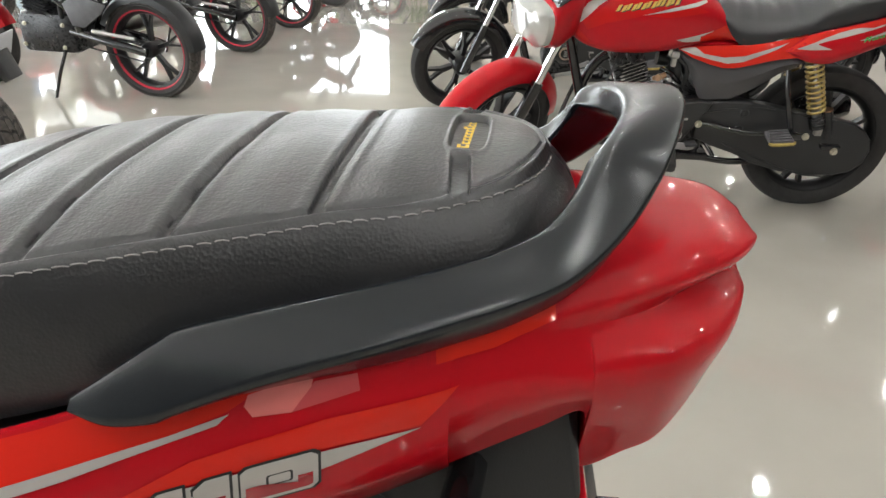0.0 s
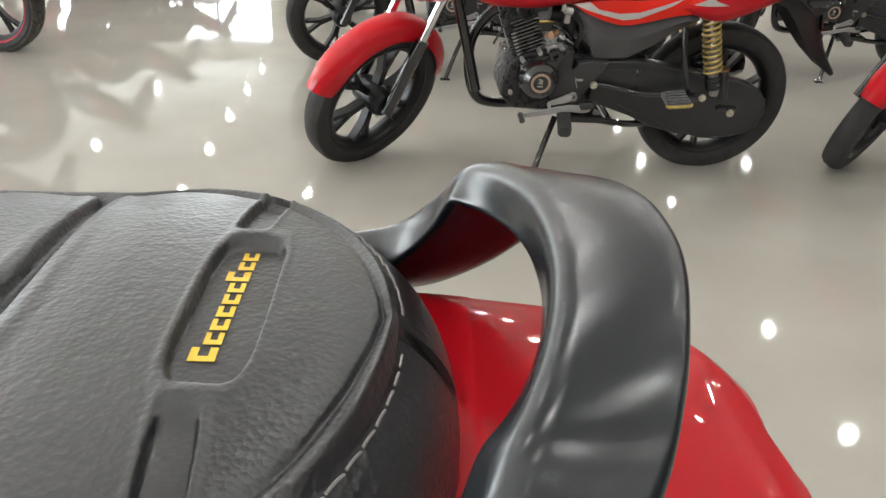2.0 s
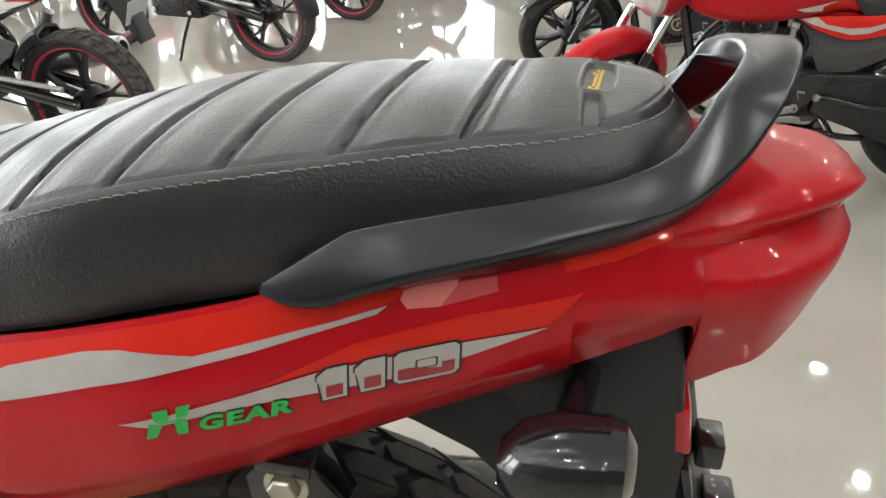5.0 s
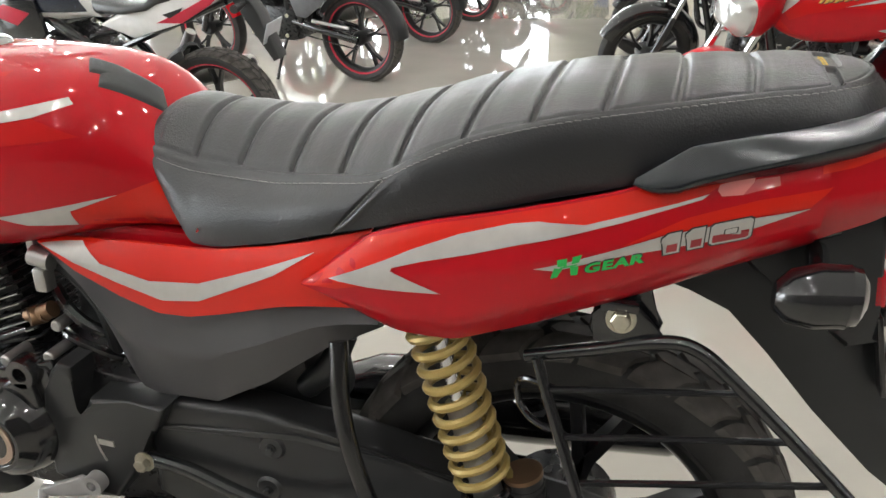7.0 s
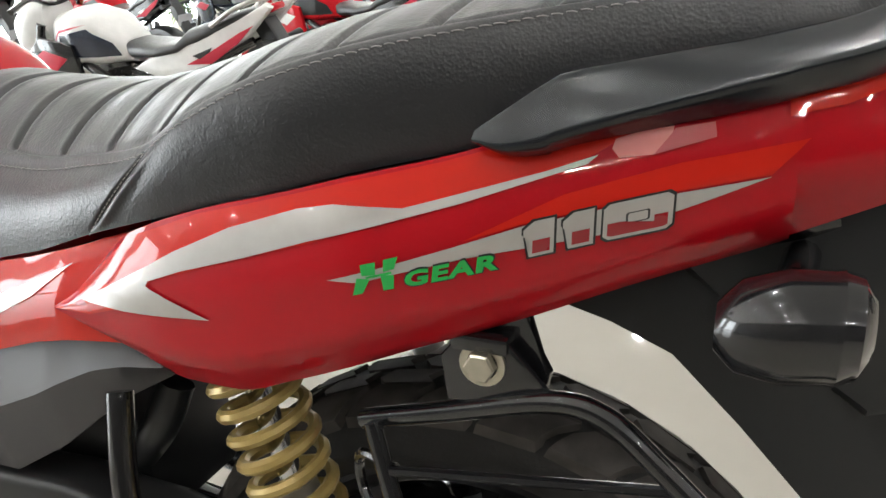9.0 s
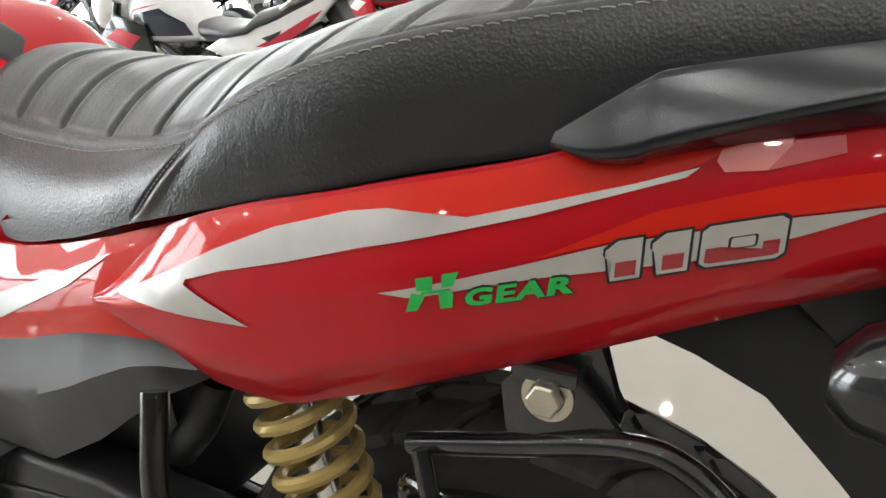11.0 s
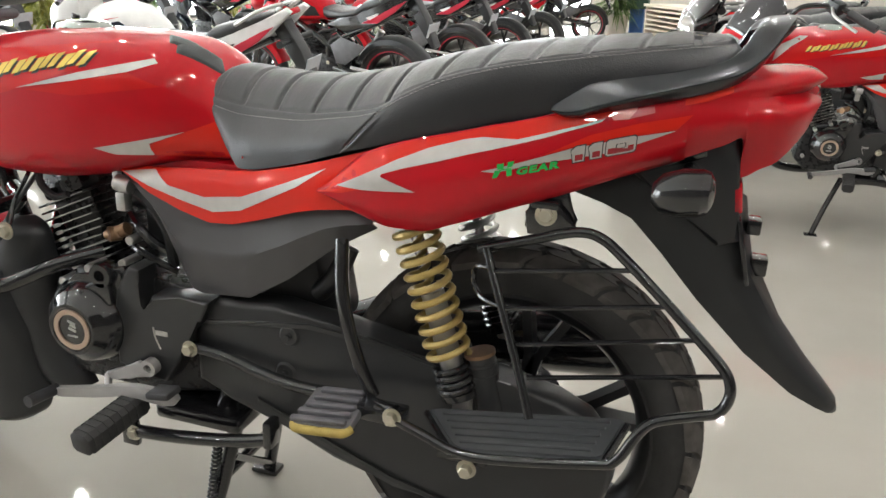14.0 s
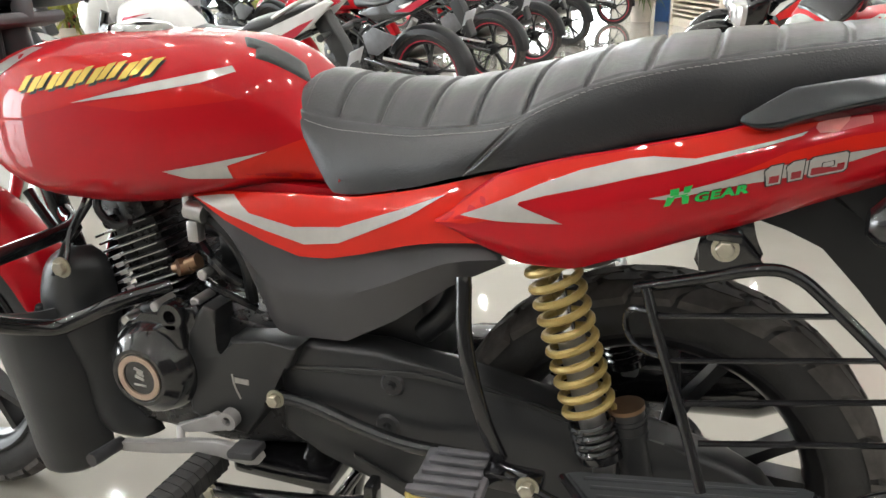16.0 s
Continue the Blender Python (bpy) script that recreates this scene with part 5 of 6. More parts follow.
def build_front(root, main=True, turn=0):
    """Fork, front wheel, mudguard, lamp and bars; turned about the steering head by degrees."""
    head = Vector((-0.955, 0, 0.80))
    axis = Vector((FX, 0, FZ)) - Vector((-0.965, 0, 0.87))
    axis.normalize()
    made = []
    wheel = alloy_wheel(root, "front_wheel", (FX, 0, FZ), M["rim"], None, 6, main, R, 0.042)
    made.append(wheel)
    for s in (-1, 1):
        bm = bmesh.new()
        a, b = Vector((-0.965, s * 0.085, 0.86)), Vector((FX, s * 0.085, FZ))
        rod(bm, a, a + (b - a) * 0.62, 0.0155)
        leg = part("fork_leg", bm, M["chrome"], root, "chrome fork tube with black slider")
        made.append(leg)
        bm = bmesh.new()
        rod(bm, a + (b - a) * 0.55, b + (b - a) * 0.03, 0.023)
        part("slider", bm, M["black"], leg)
    bm = bmesh.new()
    rows = []
    for k in range(22):
        a = radians((16 if main else 5) + (139 if main else 150) * k / 21)
        w = 0.058 * (0.5 + 0.5 * min(1.0, math.sin(math.pi * (k + 2) / 25) * 2.2))
        r1 = R + (0.050 if main else 0.022)
        ring = []
        for y, dr in ((-1, -0.055), (-0.9, -0.018), (-0.5, 0.006), (0, 0.012), (0.5, 0.006), (0.9, -0.018), (1, -0.055), (0.85, -0.022), (0.5, -0.001), (0, 0.004), (-0.5, -0.001), (-0.85, -0.022)):
            ring.append((FX + (r1 + dr) * math.cos(a), w * y, FZ + (r1 + dr) * math.sin(a)))
        rows.append(ring)
    loft(bm, rows)
    made.append(part("front_mudguard", bm, M["red"], root, "glossy red front mudguard", sharp=50))
    bm = bmesh.new()
    tube(bm, [(-0.80, -0.36, 1.025), (-0.85, -0.22, 1.05), (-0.93, -0.12, 1.02), (-0.955, -0.07, 0.93), (-0.955, 0.07, 0.93), (-0.93, 0.12, 1.02), (-0.85, 0.22, 1.05), (-0.80, 0.36, 1.025)], 0.011, 12, 5)
    bar = part("handlebar", bm, M["black"], root, "black handlebar")
    made.append(bar)
    for s in (-1, 1):
        bm = bmesh.new()
        rod(bm, (-0.832, s * 0.26, 1.043), (-0.795, s * 0.375, 1.022), 0.017)
        part("grip", bm, M["rubber"], bar)
        bm = bmesh.new()
        box(bm, (-0.852, s * 0.21, 1.048), (0.045, 0.06, 0.05), 0.008)
        part("switchgear", bm, M["plastic"], bar)
        bm = bmesh.new()
        tube(bm, [(-0.87, s * 0.21, 1.05), (-0.90, s * 0.26, 1.04), (-0.88, s * 0.36, 1.02)], 0.006, 8, 3)
        part("lever", bm, M["alu"], bar)
        bm = bmesh.new()
        rod(bm, (-0.865, s * 0.19, 1.05), (-0.87, s * 0.22, 1.16), 0.006)
        part("mirror_stem", bm, M["black"], bar)
        bm = bmesh.new()
        loft(bm, [superring(-0.87 + dx, 0.07 * f, 1.12 - 0.04 * f, 1.12 + 0.045 * f, 20, 0.7, 0.5) for dx, f in ((-0.03, 0.4), (-0.022, 0.8), (0.0, 1.0), (0.006, 0.97))])
        bmesh.ops.translate(bm, vec=(0, s * 0.25, 0.06), verts=bm.verts)
        part("mirror", bm, M["plastic"], bar, "black rear-view mirror")
    # head lamp with fairing
    bm = bmesh.new()
    rows = []
    for x, w, zb, zt in ((-0.95, 0.09, 0.76, 0.90), (-0.99, 0.12, 0.70, 0.92), (-1.05, 0.125, 0.68, 0.90), (-1.09, 0.11, 0.69, 0.86)):
        rows.append(superring(x, w, zb, zt, 28, 0.65, 0.5))
    loft(bm, rows)
    fair = part("headlamp_fairing", bm, M["red"], root, "red headlamp fairing", sharp=50)
    made.append(fair)
    bm = bmesh.new()
    loft(bm, [superring(x, w, zb, zt, 28, 0.7, 0.5) for x, w, zb, zt in ((-1.08, 0.105, 0.685, 0.86), (-1.115, 0.098, 0.69, 0.85), (-1.14, 0.06, 0.72, 0.82))])
    part("head_lamp", bm, M["clear"], fair, "clear head lamp")
    bm = bmesh.new()
    loft(bm, [superring(x, w, zb, zt, 24, 0.7, 0.5) for x, w, zb, zt in ((-1.08, 0.095, 0.855, 0.875), (-1.04, 0.11, 0.87, 0.93), (-0.98, 0.105, 0.88, 1.01), (-0.965, 0.095, 0.89, 1.03))])
    part("visor", bm, M["lens"], fair, "dark smoked visor")
    bm = bmesh.new()
    box(bm, (-0.94, 0, 0.92), (0.05, 0.16, 0.08), 0.02, rot(0, -35, 0))
    part("instrument_panel", bm, M["plastic"], fair)
    if main:
        for o in (fair, *fair.children):
            o.data.transform(Matrix.Translation((-0.06, 0, 0)))
        bm = bmesh.new()
        rod(bm, (-0.930, 0, 0.74), (-0.955, 0, 0.90), 0.034, 20)
        box(bm, (-0.965, 0, 0.80), (0.05, 0.15, 0.15), 0.02, rot(0, -8, 0))
        tube(bm, [(-0.93, -0.05, 0.90), (-0.925, -0.075, 0.84), (-0.93, -0.07, 0.76), (-0.91, -0.05, 0.70)], 0.006, 8, 4)
        tube(bm, [(-0.935, -0.03, 0.90), (-0.915, -0.045, 0.84), (-0.925, -0.04, 0.74)], 0.005, 8, 4)
        made.append(part("steering_head", bm, M["plastic"], root, "black steering head with cables"))
        bm = bmesh.new()
        box(bm, (-0.915, 0, 0.893), (0.050, 0.13, 0.018), 0.007, rot(0, -14, 0))
        lathe(bm, [(0.0, 0.020), (0.013, 0.020), (0.015, 0.016), (0.015, -0.01)], (-0.905, -0.005, 0.905), 'z', 18)
        made.append(part("top_clamp", bm, M["dullgrey"], root, "silver fork clamp with ignition lock"))
        bm = bmesh.new()
        loft(bm, [superring(x, w, zb, zt, 24, 0.7, 0.5) for x, w, zb, zt in ((-0.985, 0.10, 0.92, 1.0), (-0.955, 0.125, 0.895, 1.0), (-0.915, 0.12, 0.90, 0.985), (-0.895, 0.09, 0.915, 0.965))])
        bmesh.ops.translate(bm, vec=(0, 0.055, 0.010), verts=bm.verts)
        made.append(part("instrument_cluster", bm, M["plastic"], root, "black instrument cluster housing", sharp=50))
    if turn:
        T = Matrix.Translation(head) @ Matrix.Rotation(radians(turn), 4, axis) @ Matrix.Translation(-head)
        for ob in made:
            for o in (ob, *ob.children_recursive):
                o.data.transform(T)
    return made


def shell(bm, rows, y, depth, th=0.005):
    """An upright curved plate: rows of (left x, z, right x, z), bulging outwards, with real thickness."""
    left, right = smooth_path([(a, 0, b) for a, b, _, _ in rows], 4), smooth_path([(c, 0, d) for _, _, c, d in rows], 4)
    rings = []
    for a, b in zip(left, right):
        w = (b - a).length
        outer = [a.lerp(b, 0.5 - 0.5 * math.cos(math.pi * k / 14)) + Vector((0, y - min(depth, w * 0.4) * math.sin(math.pi * k / 14), 0)) for k in range(15)]
        inner = [p + (a.lerp(b, 0.5) + Vector((0, y, 0)) - p).normalized() * th for p in outer[::-1]]
        rings.append(outer + inner)
    loft(bm, rings)


def build_leg_guard(root):
    bm = bmesh.new()
    tube(bm, [(-0.64, -0.07, 0.535), (-0.700, -0.118, 0.517), (-0.745, -0.140, 0.495), (-0.778, -0.155, 0.481), (-0.798, -0.180, 0.488), (-0.813, -0.220, 0.508), (-0.822, -0.262, 0.535), (-0.826, -0.276, 0.565), (-0.822, -0.262, 0.592), (-0.815, -0.220, 0.600), (-0.815, -0.073, 0.601), (-0.86, -0.03, 0.61)], 0.0125, 12, 5)
    guard = part("leg_guard", bm, M["black"], root, "black tubular leg guard")
    bm = bmesh.new()
    tube(bm, [(-0.863, -0.09, 0.66), (-0.824, -0.088, 0.603), (-0.806, -0.086, 0.590), (-0.783, -0.088, 0.612)], 0.008, 8, 3)
    part("guard_brace", bm, M["black"], guard)
    bolt(guard, (-0.727, -0.180, 0.590), 0.010, 0.010)
    bm = bmesh.new()
    tube(bm, [(-0.726, -0.176, 0.588), (-0.735, -0.160, 0.600), (-0.745, -0.14, 0.625), (-0.735, -0.12, 0.66), (-0.74, -0.09, 0.69)], 0.0035, 8, 4)
    part("clutch_cable", bm, M["black"], guard, "black cable")
    # slim tapering shield under the tank, and a wide flap in front of it
    bm = bmesh.new()
    shell(bm, [(-0.812, 0.578, -0.775, 0.582), (-0.842, 0.562, -0.752, 0.570), (-0.862, 0.535, -0.741, 0.549), (-0.877, 0.492, -0.737, 0.514), (-0.875, 0.453, -0.734, 0.477), (-0.850, 0.420, -0.732, 0.440), (-0.830, 0.373, -0.728, 0.392), (-0.818, 0.324, -0.716, 0.345), (-0.788, 0.280, -0.690, 0.302), (-0.745, 0.268, -0.682, 0.284)], -0.075, 0.045)
    bolt(part("leg_shield", bm, M["plastic"], root, "curved black leg shield", sharp=60), (-0.858, -0.108, 0.475), 0.008, 0.008, "plastic")
    bm = bmesh.new()
    shell(bm, [(-0.972, 0.470, -0.812, 0.490), (-0.968, 0.430, -0.801, 0.458), (-0.949, 0.368, -0.780, 0.401), (-0.934, 0.320, -0.775, 0.353), (-0.922, 0.270, -0.770, 0.303), (-0.914, 0.228, -0.763, 0.264), (-0.897, 0.200, -0.775, 0.228), (-0.866, 0.188, -0.808, 0.203)], -0.100, 0.05)
    part("guard_flap", bm, M["plastic"], root, "wide black rubber flap below the leg guard", sharp=60)


def commuter_bike(label, main=True, turn=0):
    root = new("motorcycle")
    root.empty_display_size = 0.1
    tagged(root, label, "motorcycle", "motorcycles in the showroom")
    build_panels(root, build_tail(root), main)
    build_tank(root, main)
    build_seat(root, main)
    build_rail(root)
    build_running_gear(root, main)
    build_rests(root, main)
    build_engine(root, main)
    build_front(root, main, turn)
    if main:
        build_guard(root)
        build_leg_guard(root)
    return root


# ---------------------------------------------------------------- room
def structure(name, bm, material, label, cat):
    ob = part(name, bm, material, None, "", 30)
    return tagged(ob, label, cat, "", "structure")


M["floor"] = mat("polished_tile", (0.355, 0.335, 0.297), 0.045, var=0.05, scale=3.0, rvar=0.015, spec=0.45)
M["wall"] = mat("cream_wall_paint", (0.60, 0.56, 0.50), 0.7, var=0.03, scale=4, bump=0.1, bscale=150)
# for walls out of view, dark only to dim what the near side reflects
M["backwall"] = mat("dark_unseen_wall", (0.085, 0.078, 0.072), 0.6, var=0.1, scale=3, bump=0.1, bscale=60)
M["ceil"] = mat("white_ceiling", (0.78, 0.77, 0.75), 0.8, var=0.02)
M["frame"] = mat("dark_window_frame", (0.10, 0.10, 0.10), 0.4, metal=0.5)
M["outside"] = glow("bright_day", (0.94, 1.0, 1.03), 11.5)
M["led"] = glow("lit_led", (1.0, 0.985, 0.965), 420.0)

X0, X1, Y0, Y1, H = -10.0, 8.5, -6.0, 17.6, 3.3
bm = bmesh.new()
box(bm, ((X0 + X1) / 2, (Y0 + Y1) / 2, -0.1), (X1 - X0 + 0.4, Y1 - Y0 + 0.4, 0.2), 0)
structure("floor", bm, M["floor"], "polished beige vitrified tile floor", "floor")
bm = bmesh.new()
box(bm, ((X0 + X1) / 2, (Y0 + Y1) / 2, H + 0.1), (X1 - X0 + 0.4, Y1 - Y0 + 0.4, 0.2), 0)
structure("ceiling", bm, M["ceil"], "white flat ceiling with downlights", "ceiling")


def window_wall(name, along, at, a0, a1, holes, z0=0.03, z1=2.95, material="wall", label="cream painted showroom wall"):
    """A wall along one axis with window openings cut through it."""
    bm = bmesh.new()
    cuts = sorted(holes)
    pos = a0

    def put(u0, u1, zlo, zhi):
        c, s = ((u0 + u1) / 2, at, (zlo + zhi) / 2), (u1 - u0, 0.2, zhi - zlo)
        if along == 'y':
            c, s = (at, c[0], c[2]), (0.2, s[0], s[2])
        box(bm, c, s, 0)
    for h0, h1 in cuts:
        if h0 > pos:
            put(pos, h0, 0, H)
        put(h0, h1, 0, z0)
        put(h0, h1, z1, H)
        pos = h1
    if pos < a1:
        put(pos, a1, 0, H)
    return structure(name, bm, M[material], label, "wall")


def window(name, along, at, h0, h1, z0=0.03, z1=2.95):
    bm = bmesh.new()
    for u in (h0 + 0.03, h1 - 0.03, (h0 + h1) / 2):
        c, s = (u, at, (z0 + z1) / 2), (0.06, 0.08, z1 - z0)
        box(bm, c if along == 'x' else (at, u, c[2]), s if along == 'x' else (0.08, 0.06, s[2]), 0.004)
    for z in (z0 + 0.03, z1 - 0.03):
        c, s = ((h0 + h1) / 2, at, z), (h1 - h0 - 0.12, 0.07, 0.06)
        box(bm, c if along == 'x' else (at, c[0], z), s if along == 'x' else (0.07, s[0], 0.06), 0.004)
    return structure(name, bm, M["frame"], "dark aluminium shop window frame", "window")


holes_n = [(-9.4, -8.0), (-7.2, -5.9), (-4.9, -2.5)]
window_wall("wall_north", 'x', Y1 + 0.1, X0, X1, holes_n)
holes_w = [(-5.2, -2.8), (-2.0, 0.5), (1.0, 4.8), (5.1, 9.0), (9.3, 13.0), (13.3, 17.0)]
window_wall("wall_west", 'y', X0 - 0.1, Y0, Y1, holes_w)
# east and south walls are unseen; their darkness is added to shape the light
window_wall("wall_east", 'y', X1 + 0.1, Y0, Y1, [], material="backwall", label="unseen showroom wall, made dark to keep reflections dim")
window_wall("wall_south", 'x', Y0 - 0.1, X0, X1, [], material="backwall", label="unseen showroom wall, made dark to keep reflections dim")
k = 1
for h in holes_n:
    window("window_%d" % k, 'x', Y1 + 0.1, *h)
    k += 1
for h in holes_w:
    window("window_%d" % k, 'y', X0 - 0.1, *h)
    k += 1
for nm, c, s in (("backdrop_north", (-4.5, Y1 + 2.5, 2.0), (16, 0.05, 7)), ("backdrop_west", (X0 - 2.5, 5, 2.0), (0.05, 27, 7))):
    bm = bmesh.new()
    box(bm, c, s, 0)
    structure(nm, bm, M["outside"], "bright overexposed daylight outside", "backdrop")

# ceiling downlights
proto = None
for i in range(-3, 8):
    for j in range(14):
        x, y = -4.35 + 1.70 * i, -4.95 + 1.66 * j
        if x > X1 - 0.4 or x < X0 + 0.4:
            continue
        if proto is None:
            proto = new("downlight")
            tagged(proto, "small round white recessed downlight in the ceiling, lit", "downlight", "ceiling downlights")
            b2 = bmesh.new()
            lathe(b2, [(0.05, 0.0), (0.068, 0.0), (0.070, -0.008), (0.051, -0.012)], (0, 0, 0), 'z', 20, closed=True)
            part("bezel", b2, M["ceil"], proto)
            b2 = bmesh.new()
            lathe(b2, [(0.0, -0.004), (0.05, -0.004)], (0, 0, 0), 'z', 12)
            part("led_disc", b2, M["led"], proto)
            proto.matrix_basis = pose(x, y, H)
        else:
            copy_thing(proto, pose(x, y, H))

# ---------------------------------------------------------------- motorcycles
hero = commuter_bike("glossy red commuter motorcycle with silver decals on its centre stand")
hero.matrix_basis = LEVEL
twin = commuter_bike("glossy red commuter motorcycle with gold springs, front wheel turned", False, -42)


def parked(x, y, lean, yaw):
    """A commuter on its two wheels and side stand, its rear tyre on the floor at x, y."""
    return pose(x, y, 0, 0, 0, yaw) @ pose(0, 0, 0, lean, 0, 0) @ pose(0, 0, 0, 0, 1.51, 0) @ Matrix.Translation((-AX, 0, R - AZ - 0.004))


SMALL = Matrix.Scale(0.94, 4)
twin.matrix_basis = parked(1.375, 2.54, 8, 3) @ SMALL


def painted(paint, second, build):
    """Builds something with other paints in place of the red and the orange."""
    keep = M["red"], M["orange"]
    M["red"], M["orange"] = M[paint], M[second]
    ob = build()
    M["red"], M["orange"] = keep
    return ob


def sport_bike(label, paint, seat_h=0.80, tape=True, trail=False):
    """A taller street bike with an upswept tail; rear axle over the origin, front towards -x."""
    root = new("motorcycle")
    tagged(root, label, "motorcycle", "motorcycles in the showroom")
    r = 0.31
    c = (0, 0, r)
    body, red = M[paint], M["redrim"]
    alloy_wheel(root, "rear_wheel", c, M["rim"], M["redrim"] if tape else None, 5, True, r, 0.062)
    alloy_wheel(root, "front_wheel", (-1.33, 0, 0.3), M["rim"], M["redrim"] if tape else None, 5, False, 0.3, 0.05)
    bm = bmesh.new()
    for s in (-1, 1):
        tube(bm, [(-0.50, s * 0.10, 0.42), (-0.25, s * 0.11, 0.37), (0.02, s * 0.10, r)], 0.026, 10, 3)
    part("swing_arm", bm, M["black"], root)
    # hugger over the rear wheel
    bm = bmesh.new()
    rows = []
    for k in range(18):
        a = radians(152 - (150 if not trail else 40) * k / 17)
        r1 = r + 0.035
        rows.append([(r1 * math.cos(a) * f, y, r + r1 * math.sin(a) * f) for y, f in ((-0.075, 0.86), (-0.07, 0.97), (-0.03, 1.03), (0.03, 1.03), (0.07, 0.97), (0.075, 0.86), (0.06, 0.95), (0, 1.0), (-0.06, 0.95))])
    loft(bm, rows)
    part("wheel_hugger", bm, M["plastic"], root, "black rear wheel hugger", sharp=50)
    # engine, frame, belly
    bm = bmesh.new()
    box(bm, (-0.66, 0, 0.40), (0.42, 0.26, 0.26), 0.05)
    eng = part("engine", bm, M["engine"], root)
    bm = bmesh.new()
    box(bm, (-0.72, 0, 0.60), (0.16, 0.20, 0.20), 0.03, rot(0, 18, 0))
    cyl = part("cylinder", bm, M["engine"], eng)
    for k in range(7):
        bm = bmesh.new()
        box(bm, (-0.70 - 0.006 * k, 0, 0.53 + 0.022 * k), (0.20, 0.25, 0.005), 0.001, rot(0, 18, 0), 1)
        part("fin", bm, M["engine"], cyl)
    bm = bmesh.new()
    tube(bm, [(-0.42, -0.10, 0.66), (-0.50, -0.13, 0.60), (-0.52, -0.12, 0.50)], 0.016, 8, 3)
    tube(bm, [(-0.46, -0.07, 0.70), (-0.58, -0.11, 0.68), (-0.62, -0.10, 0.60)], 0.012, 8, 3)
    part("hose", bm, M["plastic"], eng)
    for x, z in ((-0.52, 0.46), (-0.80, 0.46), (-0.54, 0.32), (-0.83, 0.33)):
        bolt(eng, (x, -0.133, z), 0.010, 0.012)
    bm = bmesh.new()
    lathe(bm, [(0.0, -0.12), (0.085, -0.118), (0.09, 0.11), (0.0, 0.12)], (-0.70, 0, 0.39), 'y', 28)
    part("clutch_cover", bm, M["black"], root)
    bm = bmesh.new()
    for s in (-1, 1):
        tube(bm, [(-1.02, s * 0.05, 0.86), (-0.75, s * 0.13, 0.74), (-0.46, s * 0.12, 0.56), (-0.42, s * 0.10, 0.38)], 0.024, 10, 4)
        tube(bm, [(-0.46, s * 0.10, 0.62), (-0.15, s * 0.09, 0.74), (0.16, s * 0.07, 0.86)], 0.016, 8, 3)
    part("frame", bm, M["black"], root)
    bm = bmesh.new()
    rod(bm, (-0.14, 0.06, 0.68), (-0.30, 0.06, 0.42), 0.026)
    tube(bm, [(-0.02, -0.13, 0.40), (-0.16, -0.14, 0.42), (-0.30, -0.15, 0.44)], 0.012, 8, 2)
    part("rear_damper", bm, M["alu"], root)
    # footrest hanger, chain run and grey heat plate on the near side
    bm = bmesh.new()
    plate(bm, [(-0.46, 0.60), (-0.36, 0.66), (-0.16, 0.60), (-0.20, 0.55), (-0.34, 0.46), (-0.42, 0.47)], -0.165, -0.150, 0.004)
    part("footrest_hanger", bm, M["dullgrey"], root, "grey cast footrest hanger")
    bm = bmesh.new()
    for z in (0.365, 0.245):
        rod(bm, (-0.48, -0.085, 0.40 if z > 0.3 else 0.33), (0.0, -0.085, z), 0.006, 6)
    part("chain", bm, M["engine"], root)
    bm = bmesh.new()
    lathe(bm, [(0.03, -0.3), (0.055, -0.24), (0.06, 0.1), (0.05, 0.16), (0.03, 0.165)], (0, 0, 0), 'x', 24)
    bmesh.ops.transform(bm, matrix=pose(-0.05, 0.17, 0.46, 0, -14, 0), verts=bm.verts)
    part("silencer", bm, M["alu"], root, "grey silencer")
    # tank, shrouds
    bm = bmesh.new()
    loft(bm, [superring(x, w, zb, zt, 32, 0.68, 0.4) for x, w, zb, zt in ((-1.02, 0.07, 0.80, 0.93), (-0.95, 0.13, 0.76, 0.99), (-0.82, 0.165, 0.74, 1.02), (-0.68, 0.15, 0.75, 0.99), (-0.58, 0.11, 0.76, 0.92), (-0.52, 0.09, 0.76, 0.84))])
    tank = part("fuel_tank", bm, body, root, sharp=50)
    tree = bvh(tank)
    for s in (-1, 1):
        decal("tank_side_pad", [(-0.93, 0.80), (-0.90, 0.90), (-0.72, 0.93), (-0.60, 0.86), (-0.57, 0.80)], tree, M["dkblue"] if paint == "white" else M["plastic"], tank, s, 0.002)
        decal("tank_stripe", [(-0.97, 0.84), (-0.90, 0.925), (-0.72, 0.95), (-0.90, 0.91)], tree, red if paint != "red" else M["white"], tank, s, 0.003)
        bm = bmesh.new()
        o = [(-1.12, 0.80), (-1.0, 0.90), (-0.80, 0.86), (-0.78, 0.70), (-0.92, 0.58), (-1.02, 0.62)]
        plate(bm, o, s * 0.15, s * 0.185, 0.01)
        part("tank_shroud", bm, body if paint != "white" else M["black"], root)
        bm = bmesh.new()
        plate(bm, [(-1.08, 0.79), (-0.98, 0.84), (-0.84, 0.80), (-0.93, 0.74)], s * 0.184, s * 0.189, 0.002)
        part("shroud_decal", bm, red if paint != "red" else M["white"], root)
        # tail side panels
        bm = bmesh.new()
        plate(bm, [(-0.52, 0.74), (-0.40, 0.80), (-0.12, 0.86), (0.12, 0.95), (0.27, 1.02), (0.30, 1.0), (0.16, 0.88), (-0.08, 0.76), (-0.34, 0.68)], s * 0.07, s * 0.11, 0.012)
        tailp = part("tail_panel", bm, body if paint == "white" else M["black"], root)
        bm = bmesh.new()
